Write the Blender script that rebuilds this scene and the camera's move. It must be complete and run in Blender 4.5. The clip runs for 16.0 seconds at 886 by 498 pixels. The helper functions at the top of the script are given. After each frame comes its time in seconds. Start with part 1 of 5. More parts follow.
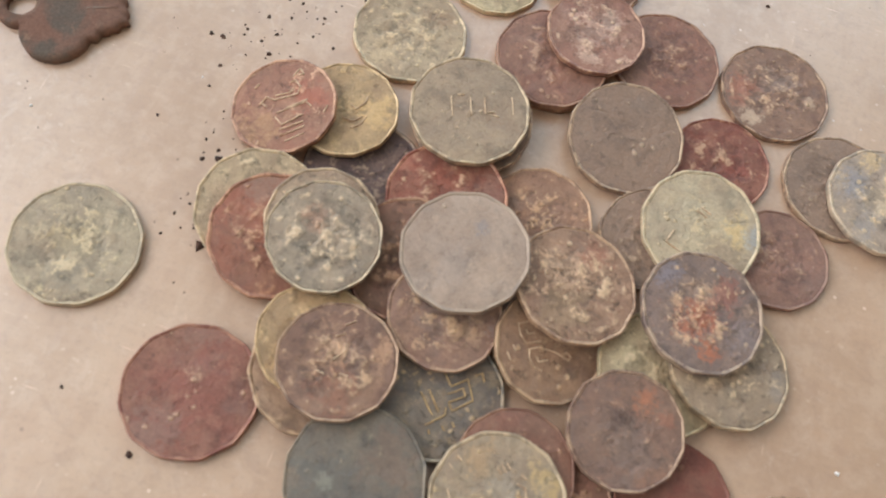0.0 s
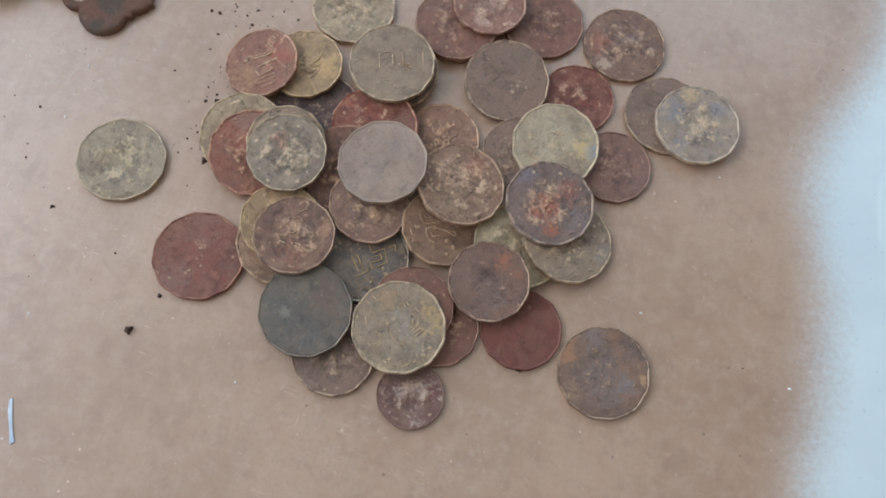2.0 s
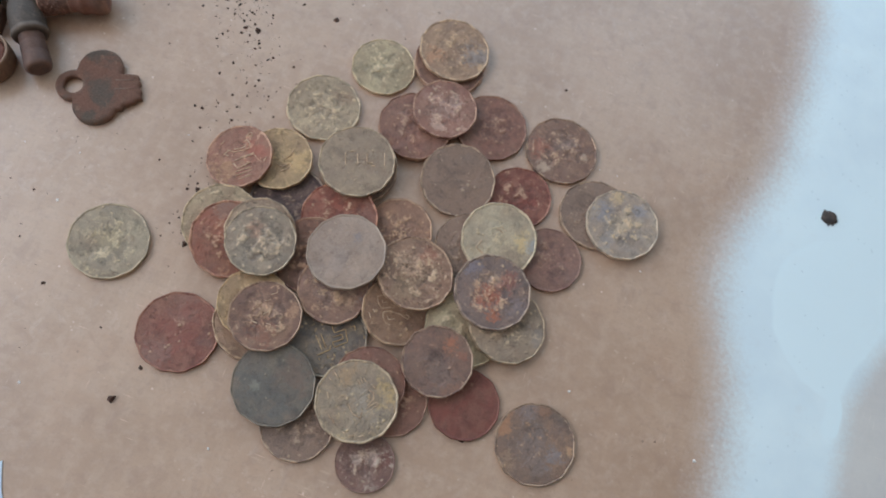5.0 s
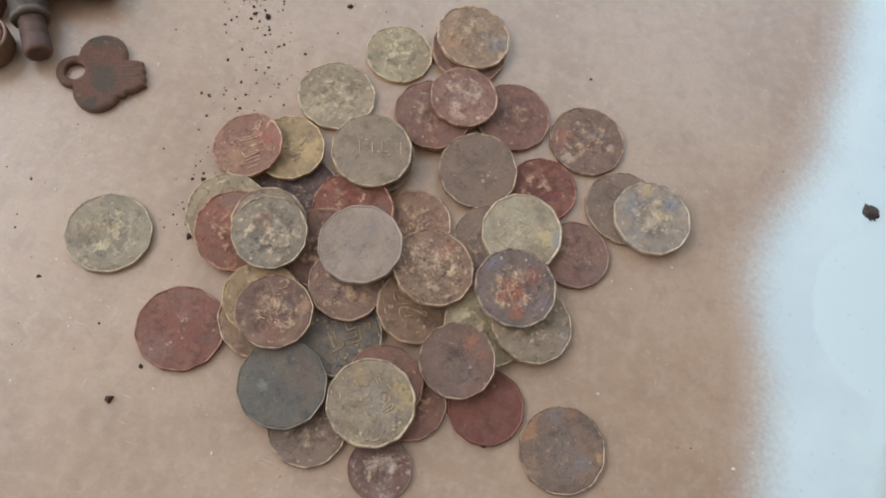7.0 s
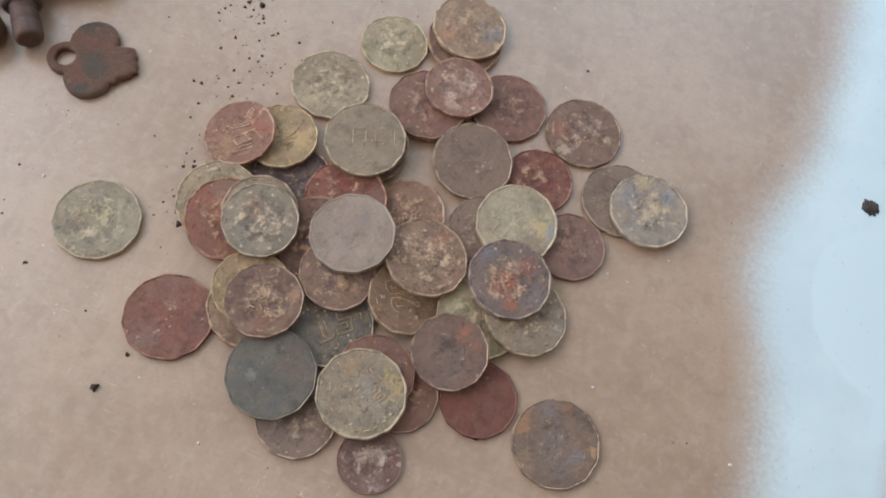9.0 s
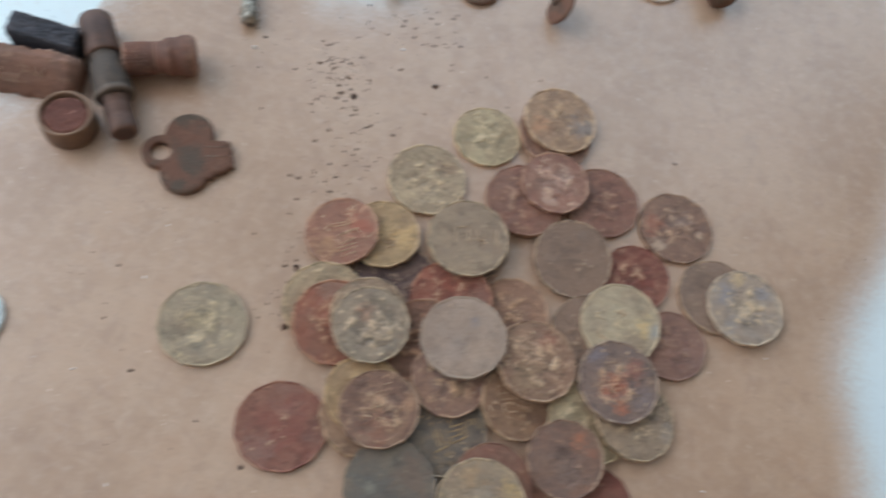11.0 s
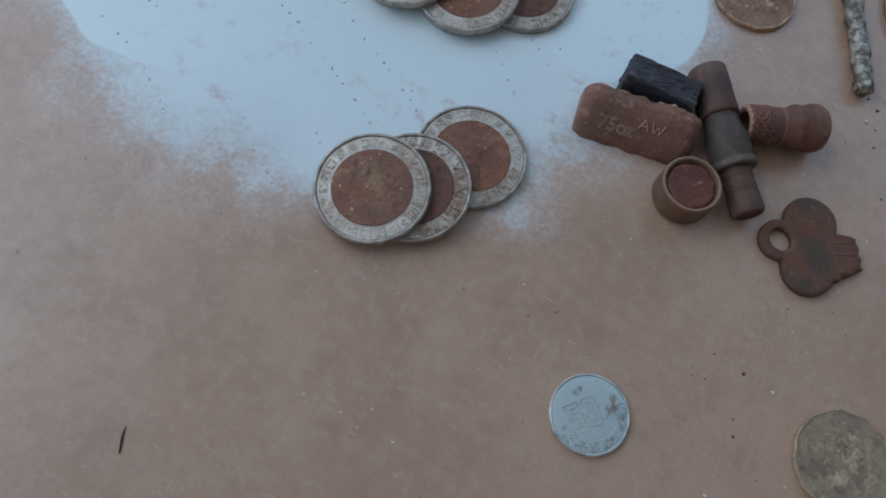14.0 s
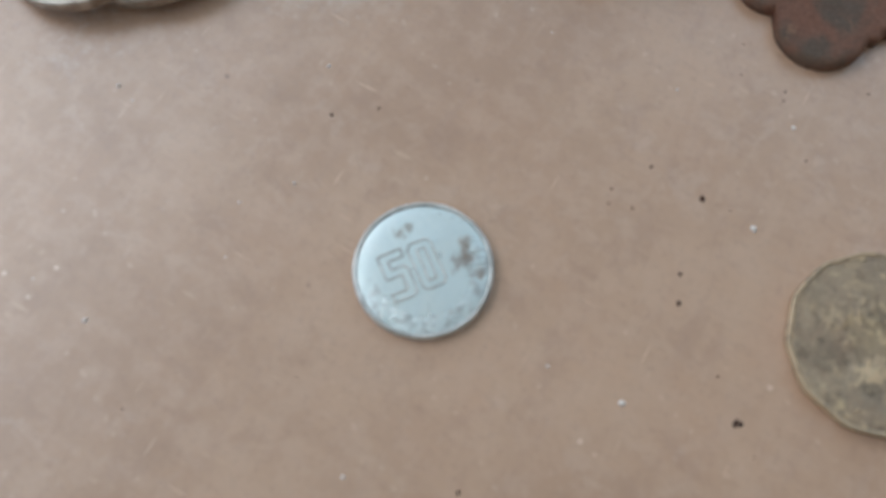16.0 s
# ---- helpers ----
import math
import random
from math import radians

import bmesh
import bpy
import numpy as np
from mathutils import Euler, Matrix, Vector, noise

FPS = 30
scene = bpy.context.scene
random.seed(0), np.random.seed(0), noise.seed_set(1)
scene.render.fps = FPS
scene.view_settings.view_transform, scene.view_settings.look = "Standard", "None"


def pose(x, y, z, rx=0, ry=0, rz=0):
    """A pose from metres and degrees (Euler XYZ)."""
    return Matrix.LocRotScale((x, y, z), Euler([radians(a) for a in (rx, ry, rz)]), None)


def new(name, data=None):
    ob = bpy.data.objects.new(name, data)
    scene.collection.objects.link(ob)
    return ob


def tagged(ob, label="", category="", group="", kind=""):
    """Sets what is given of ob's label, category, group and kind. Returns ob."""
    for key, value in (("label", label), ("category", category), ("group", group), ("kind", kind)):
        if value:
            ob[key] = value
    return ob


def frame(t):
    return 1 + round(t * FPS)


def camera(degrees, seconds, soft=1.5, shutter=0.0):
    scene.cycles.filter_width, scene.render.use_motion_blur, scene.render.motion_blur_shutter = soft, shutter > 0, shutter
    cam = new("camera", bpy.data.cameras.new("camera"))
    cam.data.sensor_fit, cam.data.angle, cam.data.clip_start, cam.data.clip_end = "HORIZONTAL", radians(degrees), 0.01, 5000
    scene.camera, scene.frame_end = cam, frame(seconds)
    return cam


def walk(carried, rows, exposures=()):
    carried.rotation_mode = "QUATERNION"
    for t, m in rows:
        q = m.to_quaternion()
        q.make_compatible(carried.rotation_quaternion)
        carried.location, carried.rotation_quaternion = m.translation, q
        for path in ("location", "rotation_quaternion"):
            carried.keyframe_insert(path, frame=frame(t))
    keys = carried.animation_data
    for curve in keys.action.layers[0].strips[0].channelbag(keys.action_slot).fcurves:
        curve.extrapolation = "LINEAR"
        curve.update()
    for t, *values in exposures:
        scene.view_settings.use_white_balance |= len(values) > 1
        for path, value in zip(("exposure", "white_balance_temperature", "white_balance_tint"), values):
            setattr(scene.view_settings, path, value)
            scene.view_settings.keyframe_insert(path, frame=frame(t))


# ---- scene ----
cam = camera(56.41, 16.0, soft=1.7, shutter=0.4)
# a small phone lens that stays sharp at about arm's length and blurs what is very near
cam.data.dof.use_dof, cam.data.dof.focus_distance, cam.data.dof.aperture_fstop = True, 0.19, 27.0
# seconds, eye in metres, yaw, pitch and roll in degrees
PATH = [
    (0.0, 0.00311, 0.00171, 0.13349, 3.30, -67.86, 16.06),
    (0.5, 0.00949, -0.00441, 0.14310, 5.93, -68.20, 12.72),
    (1.0, 0.02183, -0.02002, 0.15642, 11.39, -68.82, 8.47),
    (1.5, 0.03424, -0.02271, 0.16619, 13.38, -69.51, 6.14),
    (2.0, 0.03571, -0.02018, 0.19069, 10.86, -72.12, 8.48),
    (2.5, 0.03424, -0.01491, 0.19138, 8.79, -72.98, 11.43),
    (3.0, 0.02745, -0.00657, 0.19689, 5.84, -72.02, 14.29),
    (3.5, 0.03210, -0.00718, 0.20836, 9.29, -71.74, 11.10),
    (4.0, 0.03219, -0.01586, 0.22478, 5.36, -70.40, 14.93),
    (6.3, 0.02487, -0.01470, 0.20605, 0.32, -68.77, 20.54),
    (6.5, 0.02761, -0.01603, 0.20419, 2.48, -68.45, 18.12),
    (7.0, 0.02910, -0.01908, 0.20478, 3.75, -68.00, 17.02),
    (7.5, 0.03178, -0.01860, 0.20380, 5.58, -68.22, 15.39),
    (8.0, 0.03443, -0.02187, 0.20192, 6.96, -67.55, 14.27),
    (8.5, 0.03528, -0.02480, 0.20031, 6.93, -67.30, 14.41),
    (8.7, 0.03412, -0.02400, 0.20005, 6.10, -67.51, 15.23),
    (10.8, 0.00111, -0.00980, 0.20226, -4.61, -64.57, 24.87),
    (11.0, -0.01101, -0.01557, 0.20186, -1.35, -65.17, 22.33),
    (11.5, -0.04520, -0.02839, 0.19623, 6.12, -66.74, 17.25),
    (12.0, -0.07913, -0.03928, 0.19266, 10.00, -67.76, 15.89),
    (12.5, -0.09820, -0.03557, 0.18466, 11.23, -67.48, 16.18),
    (13.0, -0.11661, -0.03405, 0.16474, 12.98, -66.41, 15.85),
    (13.5, -0.13156, -0.03253, 0.16397, 11.47, -68.08, 18.95),
    (14.0, -0.13672, -0.03106, 0.16672, 13.62, -68.85, 17.47),
    (14.5, -0.12618, -0.03055, 0.15644, 20.61, -67.32, 10.57),
    (15.0, -0.10873, -0.02598, 0.11733, 30.48, -69.19, 0.44),
    (15.5, -0.09433, -0.01194, 0.09602, 30.09, -71.19, 0.20),
    (16.0, -0.09303, -0.00554, 0.09614, 29.98, -73.08, -0.03),
]


def seen_from(x, y, z, yaw, pitch, roll):
    return pose(x, y, z) @ pose(0, 0, 0, 0, 0, yaw) @ pose(0, 0, 0, 90 + pitch) @ pose(0, 0, 0, 0, 0, roll)


SKY, WINDOW, SIDE = 0.1, 14.6, 0.5
walk(cam, [(t, seen_from(*row)) for t, *row in PATH],
     [(0.0, 0.33, 6480, 10), (1.0, 0.2, 6350, 10), (1.5, 0.0, 6200, 10), (2.0, -0.2, 5900, 10), (3.5, -0.28, 5870, 10), (4.0, -0.3, 5770, 10), (7.0, -0.12, 6200, 10), (8.5, -0.12, 6050, 10), (11.0, -0.24, 6100, 10),
      (11.5, -0.42, 5850, 10), (12.0, -0.76, 5620, 10), (12.5, -0.86, 5400, 10), (13.5, -0.95, 5450, 10), (14.0, -1.2, 5450, 10), (14.5, -1.0, 5560, 10), (15.0, -0.52, 6650, 10), (16.0, -0.46, 6100, 10)])

MM = 0.001

# ---- world, sun and exposure ----
world = bpy.data.worlds.new("world")
scene.world = world
world.use_nodes = True
wn = world.node_tree
sky = wn.nodes.new("ShaderNodeTexSky")
sky.sky_type, sky.sun_disc = "NISHITA", False
sky.sun_elevation, sky.sun_rotation = radians(52), radians(270)
sky.air_density, sky.dust_density, sky.ozone_density = 1.0, 4.0, 1.0
wn.links.new(sky.outputs[0], wn.nodes["Background"].inputs[0])
wn.nodes["Background"].inputs[1].default_value = SKY
# daylight from the overcast sky through two low openings near a corner, both out of view
window_light = new("window_light", bpy.data.lights.new("window_light", "AREA"))
window_light.data.shape, window_light.data.size, window_light.data.size_y = "RECTANGLE", 1.7, 1.25
window_light.data.energy, window_light.data.color = WINDOW, (0.552, 0.78, 0.945)
window_light.matrix_world = Matrix.Translation((-0.77, -0.1, 0.725)) @ pose(0, 0, 0, 0, 0, -90) @ pose(0, 0, 0, 90)
# this north opening is added to lift the shadows; no window is known there
side_light = new("side_fill_light", bpy.data.lights.new("side_fill_light", "AREA"))
side_light.data.shape, side_light.data.size, side_light.data.size_y = "RECTANGLE", 1.2, 1.05
side_light.data.energy, side_light.data.color = WINDOW * SIDE, (0.552, 0.78, 0.945)
side_light.matrix_world = Matrix.Translation((-0.1, 0.84, 0.625)) @ pose(0, 0, 0, 0, 0, 180) @ pose(0, 0, 0, 90)

# ---- materials ----
DAY = (0.76, 0.90, 1.02)  # the tint of the daylight on the board


def tone(r, g, b, gain=1.0):
    """A base colour from the 0-255 colour that a surface shows in this daylight."""
    lin = [((c / 255 + 0.055) / 1.055) ** 2.4 for c in (r, g, b)]
    base = [gain * c / d for c, d in zip(lin, DAY)]
    return (*[c * min(1.0, 0.88 / max(base)) for c in base], 1.0)


def coin_tone(r, g, b):
    """As tone(), greyed a little and lightened, with the coins' hazy sheen put into the colour."""
    grey = 0.3 * r + 0.55 * g + 0.15 * b
    return tone(*[c * 0.91 + grey * 0.09 for c in (r * 1.04, g, b * 0.98)], 1.2)


class Nodes:
    """A small helper to wire one material."""

    def __init__(self, name, rough=0.7, metal=0.0, spec=0.4):
        self.mat = bpy.data.materials.new(name)
        self.mat.use_nodes = True
        self.tree = self.mat.node_tree
        self.bsdf = self.tree.nodes["Principled BSDF"]
        self.bsdf.inputs["Roughness"].default_value = rough
        self.bsdf.inputs["Metallic"].default_value = metal
        self.bsdf.inputs["Specular IOR Level"].default_value = spec
        coords = self.add("ShaderNodeTexCoord")
        self.place = self.raw = coords.outputs["Object"]

    def add(self, kind, **settings):
        node = self.tree.nodes.new(kind)
        for key, value in settings.items():
            setattr(node, key, value)
        return node

    def put(self, value, socket):
        if isinstance(value, bpy.types.NodeSocket):
            self.tree.links.new(value, socket)
        else:
            socket.default_value = value

    def shifted(self):
        """Object coordinates moved by a random step for each object."""
        info = self.add("ShaderNodeObjectInfo")
        far = self.math("MULTIPLY", info.outputs["Random"], 7.0)
        move = self.add("ShaderNodeVectorMath", operation="ADD")
        self.put(self.place, move.inputs[0])
        self.put(far, move.inputs[1])
        self.place = move.outputs[0]
        return self

    def math(self, op, a, b=0.0, c=0.0):
        node = self.add("ShaderNodeMath", operation=op)
        for value, socket in zip((a, b, c), node.inputs):
            self.put(value, socket)
        return node.outputs[0]

    def noise(self, scale, detail=4.0, rough=0.55, warp=0.0, where=None):
        node = self.add("ShaderNodeTexNoise")
        self.put(where or self.place, node.inputs["Vector"])
        node.inputs["Scale"].default_value, node.inputs["Detail"].default_value = scale, detail
        node.inputs["Roughness"].default_value, node.inputs["Distortion"].default_value = rough, warp
        return node.outputs["Fac"]

    def cells(self, scale, feature="F1", where=None):
        node = self.add("ShaderNodeTexVoronoi", feature=feature)
        self.put(where or self.place, node.inputs["Vector"])
        node.inputs["Scale"].default_value = scale
        return node

    def stretched(self, x, y, z, turn=0.0):
        node = self.add("ShaderNodeMapping")
        self.put(self.place, node.inputs["Vector"])
        node.inputs["Scale"].default_value, node.inputs["Rotation"].default_value = (x, y, z), (0, 0, radians(turn))
        return node.outputs[0]

    def step(self, value, low, high, to_low=0.0, to_high=1.0):
        node = self.add("ShaderNodeMapRange", interpolation_type="SMOOTHSTEP")
        for v, socket in zip((value, low, high, to_low, to_high), node.inputs):
            self.put(v, socket)
        return node.outputs[0]

    def mix(self, fac, a, b, blend="MIX"):
        node = self.add("ShaderNodeMix", data_type="RGBA", blend_type=blend)
        self.put(fac, node.inputs[0])
        self.put(a, node.inputs[6])
        self.put(b, node.inputs[7])
        return node.outputs[2]

    def colour(self, value):
        self.put(value, self.bsdf.inputs["Base Color"])
        return self

    def rough(self, value):
        self.put(value, self.bsdf.inputs["Roughness"])
        return self

    def bump(self, height, strength=0.3, depth=0.0002):
        node = self.add("ShaderNodeBump")
        node.inputs["Strength"].default_value, node.inputs["Distance"].default_value = strength, depth
        self.put(height, node.inputs["Height"])
        self.put(node.outputs[0], self.bsdf.inputs["Normal"])
        return self.mat


def coin_face(name, main, second, accent, spread=0.5, fleck=0.5, metal=0.12, rough=0.6, blue=0.18, spots=()):
    """Corroded coin metal: soft clouds of oxide, stains at given places (colour, x, y, size in millimetres, strength),
    worn pale relief, crusty specks, grain and pits."""
    n = Nodes(name, rough=rough, metal=metal, spec=0.4).shifted()
    broad = n.noise(95, 5, 0.62, 0.5)
    colour = n.mix(n.step(broad, spread - 0.12, spread + 0.12), coin_tone(*main), coin_tone(*second))
    warm = n.noise(120, 6, 0.64, 0.4)
    colour = n.mix(n.step(warm, 0.52, 0.66, 0.0, 0.45), colour, coin_tone(*[c * 0.5 + d * 0.5 for c, d in zip(main, accent)]))
    cold = n.noise(105, 5, 0.62, 0.6)
    colour = n.mix(n.step(cold, 0.54, 0.68, 0.0, blue), colour, coin_tone(112, 112, 112))
    tarnish = n.noise(230, 6, 0.66, 0.3)
    colour = n.mix(n.step(tarnish, 0.48, 0.66, 0.0, 0.5), colour, coin_tone(*[c * 0.7 for c in second]))
    dusty = n.noise(300, 7, 0.72, 0.6)
    colour = n.mix(n.step(dusty, 0.52, 0.64, 0.0, 0.25 + 0.4 * fleck), colour, coin_tone(*[c * 0.45 + d * 0.55 for c, d in zip(main, accent)]))
    film = n.noise(190, 6, 0.7, 0.5)
    colour = n.mix(n.step(film, 0.42, 0.62, 0.0, 0.42), colour, coin_tone(*[c * 0.4 + d * 0.6 for c, d in zip(main, (126, 107, 91))]))
    # stains of other oxides, ragged at the edge
    ragged = n.math("ADD", n.math("SUBTRACT", n.noise(240, 6, 0.7), 0.5), n.math("MULTIPLY", n.math("SUBTRACT", n.noise(1000, 4, 0.7), 0.5), 0.7))
    for shade, sx, sy, size, strength in spots:
        gap = n.add("ShaderNodeVectorMath", operation="DISTANCE")
        n.put(n.raw, gap.inputs[0])
        gap.inputs[1].default_value = (sx * MM, sy * MM, 1.3 * MM)
        edge = n.math("MULTIPLY_ADD", ragged, size * 4.2 * MM, gap.outputs["Value"])
        shade = [c * 0.72 + d * 0.28 for c, d in zip(shade, main)]
        colour = n.mix(n.step(edge, size * 1.3 * MM, size * 0.3 * MM, 0.0, strength * 0.9), colour, coin_tone(*shade))
    # rubbed pale on the proud struck relief, with the light it catches painted in
    rise = n.add("ShaderNodeAttribute", attribute_name="rise").outputs["Fac"]
    pale = [min(218, c * 0.55 + 92 + d) for c, d in zip(accent, (4, -3, -18))]
    proud = n.math("MULTIPLY", n.step(rise, 0.03, 0.13), n.step(n.noise(420, 5, 0.7), 0.38, 0.56))
    colour = n.mix(n.math("MULTIPLY", proud, 0.36 + 0.56 * fleck), colour, coin_tone(*pale))
    # the sunken relief is mixed darker
    sunk = n.step(rise, -0.03, -0.11)
    colour = n.mix(n.math("MULTIPLY", sunk, 0.42), colour, coin_tone(*[c * 0.66 for c in second]))
    # crust in a few places, and single pale specks
    where = n.step(n.noise(130, 4, 0.6), 0.62 - 0.16 * fleck, 0.70 - 0.12 * fleck)
    crust = n.noise(460, 7, 0.74, 0.4)
    colour = n.mix(n.math("MULTIPLY", where, n.step(crust, 0.5, 0.6, 0.0, 0.65)), colour, coin_tone(*accent))
    chips = n.cells(520)
    chip = n.math("MULTIPLY", n.step(chips.outputs["Distance"], 0.34, 0.18), n.step(n.noise(210, 4, 0.65), 0.59 - 0.1 * fleck, 0.65 - 0.1 * fleck))
    colour = n.mix(n.math("MULTIPLY", chip, 0.35 + 0.45 * fleck), colour, coin_tone(*pale))
    pit = n.step(n.noise(560, 6, 0.7), 0.57, 0.65)
    colour = n.mix(n.math("MULTIPLY", pit, 0.12 + 0.45 * fleck), colour, coin_tone(*[c * 0.5 for c in second]))
    grain = n.noise(2200, 5, 0.7)
    colour = n.mix(0.5, colour, n.mix(n.step(grain, 0.3, 0.7), (0.68, 0.67, 0.66, 1), (1, 1, 1, 1)), "MULTIPLY")
    n.colour(colour).rough(n.step(broad, 0.3, 0.7, rough - 0.14, rough + 0.12))
    relief = n.math("ADD", n.math("MULTIPLY", grain, 0.25), n.math("ADD", crust, n.math("MULTIPLY", tarnish, 0.8)))
    relief = n.math("SUBTRACT", n.math("MULTIPLY_ADD", chip, 0.5, relief), n.math("MULTIPLY", pit, 0.1 + 0.3 * fleck))
    return n.bump(relief, 0.85, 0.00042)


def coin_rim(name, main, wear=1.0):
    """The raised edge of a coin: worn to pale metal along most of its length, dirty between."""
    n = Nodes(name, rough=0.45, metal=0.25, spec=0.5).shifted()
    worn = n.noise(330, 5, 0.65)
    light = [min(212, c * 0.6 + 80 + d) for c, d in zip(main, (4, -2, -16))]
    colour = n.mix(n.step(worn, 0.38, 0.56, 0.0, wear), coin_tone(*[c * 0.86 for c in main]), coin_tone(*light))
    dirt = n.noise(160, 6, 0.7)
    colour = n.mix(n.step(dirt, 0.52, 0.62, 0.0, 0.75), colour, coin_tone(*[c * 0.8 for c in main]))
    n.colour(colour)
    return n.bump(n.noise(1500, 4), 0.35, 0.0001)


def rust(name, main, second, accent, scale=1.0, metal=0.1, rough=0.72, depth=0.0003, worn=0.45):
    n = Nodes(name, rough=rough, metal=metal, spec=0.35).shifted()
    broad = n.noise(90 * scale, 5, 0.62, 0.5)
    colour = n.mix(n.step(broad, 0.4, 0.62), tone(*main), tone(*second))
    crust = n.noise(330 * scale, 8, 0.7)
    colour = n.mix(n.step(crust, 0.56, 0.7, 0.0, 0.8), colour, tone(*accent))
    grain = n.noise(1700 * scale, 5, 0.7)
    colour = n.mix(0.7, colour, n.mix(n.step(grain, 0.25, 0.75), (0.5, 0.48, 0.47, 1), (1, 1, 1, 1)), "MULTIPLY")
    edge = n.add("ShaderNodeNewGeometry").outputs["Pointiness"]
    colour = n.mix(n.step(edge, 0.52, 0.6, 0.0, worn), colour, tone(*[min(220, c + 40) for c in accent]))
    n.colour(colour)
    return n.bump(n.math("ADD", crust, n.math("MULTIPLY", grain, 0.4)), 0.6, depth)


def board_material():
    """Brown hardboard with white paint sprayed over it in two broad clouds and a thin third one."""
    n = Nodes("painted_hardboard", rough=0.32, spec=1.0)
    parts = n.add("ShaderNodeSeparateXYZ")
    n.put(n.place, parts.inputs[0])
    x, y = parts.outputs[0], parts.outputs[1]

    def away(cx, cy, sx=1.0, sy=1.0):
        dx, dy = n.math("MULTIPLY", n.math("SUBTRACT", x, cx * MM), sx), n.math("MULTIPLY", n.math("SUBTRACT", y, cy * MM), sy)
        return n.math("SQRT", n.math("ADD", n.math("MULTIPLY", dx, dx), n.math("MULTIPLY", dy, dy)))

    # bare board: mottled tan with darker clouds, fibres, pale scratches and specks
    cloud, fine = n.noise(22, 6, 0.62, 0.3), n.noise(260, 6, 0.65)
    colour = n.mix(n.step(cloud, 0.36, 0.64), tone(162, 137, 116), tone(177, 153, 132))
    colour = n.mix(n.step(n.noise(48, 5, 0.6), 0.45, 0.7, 0.0, 0.4), colour, tone(174, 146, 124))
    fibre = n.noise(1.0, 4, 0.6, where=n.stretched(70, 900, 400, -25))
    colour = n.mix(n.step(fibre, 0.3, 0.75, 0.0, 0.14), colour, tone(150, 130, 116))
    colour = n.mix(n.step(fine, 0.42, 0.66, 0.0, 0.34), colour, tone(184, 164, 148))
    colour = n.mix(n.step(n.noise(950, 5, 0.7), 0.5, 0.68, 0.0, 0.3), colour, tone(148, 126, 110))
    blot = n.noise(140, 6, 0.7, 0.4)
    colour = n.mix(n.step(blot, 0.50, 0.66, 0.0, 0.3), colour, tone(146, 122, 106))
    scratch = n.cells(1.0, where=n.stretched(48, 800, 300, -24)).outputs["Distance"]
    scratch = n.math("MULTIPLY", n.step(scratch, 0.10, 0.03), n.step(n.noise(70, 3), 0.50, 0.58))
    colour = n.mix(n.math("MULTIPLY", scratch, 0.75), colour, tone(208, 186, 168))
    across = n.cells(1.0, where=n.stretched(760, 55, 300, -20)).outputs["Distance"]
    across = n.math("MULTIPLY", n.step(across, 0.10, 0.03), n.step(n.noise(55, 3), 0.52, 0.60))
    colour = n.mix(n.math("MULTIPLY", across, 0.65), colour, tone(206, 186, 170))
    for size, turn, reach in ((30, 66, 0.05), (24, -52, 0.045), (36, 8, 0.06)):
        hair = n.cells(1.0, where=n.stretched(size, 1100, 300, turn)).outputs["Distance"]
        hair = n.math("MULTIPLY", n.step(hair, reach, reach * 0.4), n.step(n.noise(46 + size, 3), 0.5, 0.6))
        colour = n.mix(n.math("MULTIPLY", hair, 0.7), colour, tone(200, 180, 160))
    rubbed = n.math("MULTIPLY", n.step(n.noise(230, 6, 0.75, 0.6), 0.52, 0.66), n.step(n.noise(34, 4, 0.6), 0.44, 0.6))
    colour = n.mix(n.math("MULTIPLY", rubbed, 0.22), colour, tone(196, 184, 176))
    # short broad scuffs down to paler fibre, mostly along one way
    for size, wide, turn, low in ((130, 620, -28, 0.58), (560, 120, -34, 0.62)):
        scuff = n.cells(1.0, where=n.stretched(size, wide, 300, turn)).outputs["Distance"]
        scuff = n.math("MULTIPLY", n.step(scuff, 0.26, 0.12), n.step(n.noise(60 + size * 0.1, 4, 0.65), low, low + 0.06))
        colour = n.mix(n.math("MULTIPLY", scuff, 0.24), colour, tone(206, 188, 168))
    # strings of small bubbles and nicks, in rows across the board
    slanted = n.add("ShaderNodeSeparateXYZ")
    n.put(n.stretched(1, 1, 1, -63), slanted.inputs[0])
    along = n.math("ADD", slanted.outputs[1], n.math("MULTIPLY", n.noise(130, 2), 0.006))
    across = n.math("ADD", slanted.outputs[0], n.math("MULTIPLY", n.noise(14, 3), 0.022))
    du = n.math("DIVIDE", n.math("SUBTRACT", n.math("FRACT", n.math("MULTIPLY", across, 84.0)), 0.5), 84.0)
    dv = n.math("DIVIDE", n.math("SUBTRACT", n.math("FRACT", n.math("MULTIPLY", along, 360.0)), 0.5), 360.0)
    spot = n.math("SQRT", n.math("ADD", n.math("MULTIPLY", du, du), n.math("MULTIPLY", dv, dv)))
    rows = n.math("MULTIPLY", n.step(spot, 0.00042, 0.00022), n.math("MULTIPLY", n.step(n.noise(26, 2), 0.47, 0.53), n.step(n.noise(210, 2), 0.46, 0.56)))
    dots = n.cells(150)
    dark = n.math("MULTIPLY", n.step(dots.outputs["Distance"], 0.075, 0.04), n.step(n.noise(90, 2), 0.56, 0.6))
    colour = n.mix(n.math("MULTIPLY", dark, 0.5), colour, tone(96, 76, 66))
    nicks = n.math("MAXIMUM", n.math("MULTIPLY", rows, 0.3), n.math("MULTIPLY", n.step(n.cells(260).outputs["Distance"], 0.11, 0.05), n.step(n.noise(75, 2), 0.58, 0.62)))
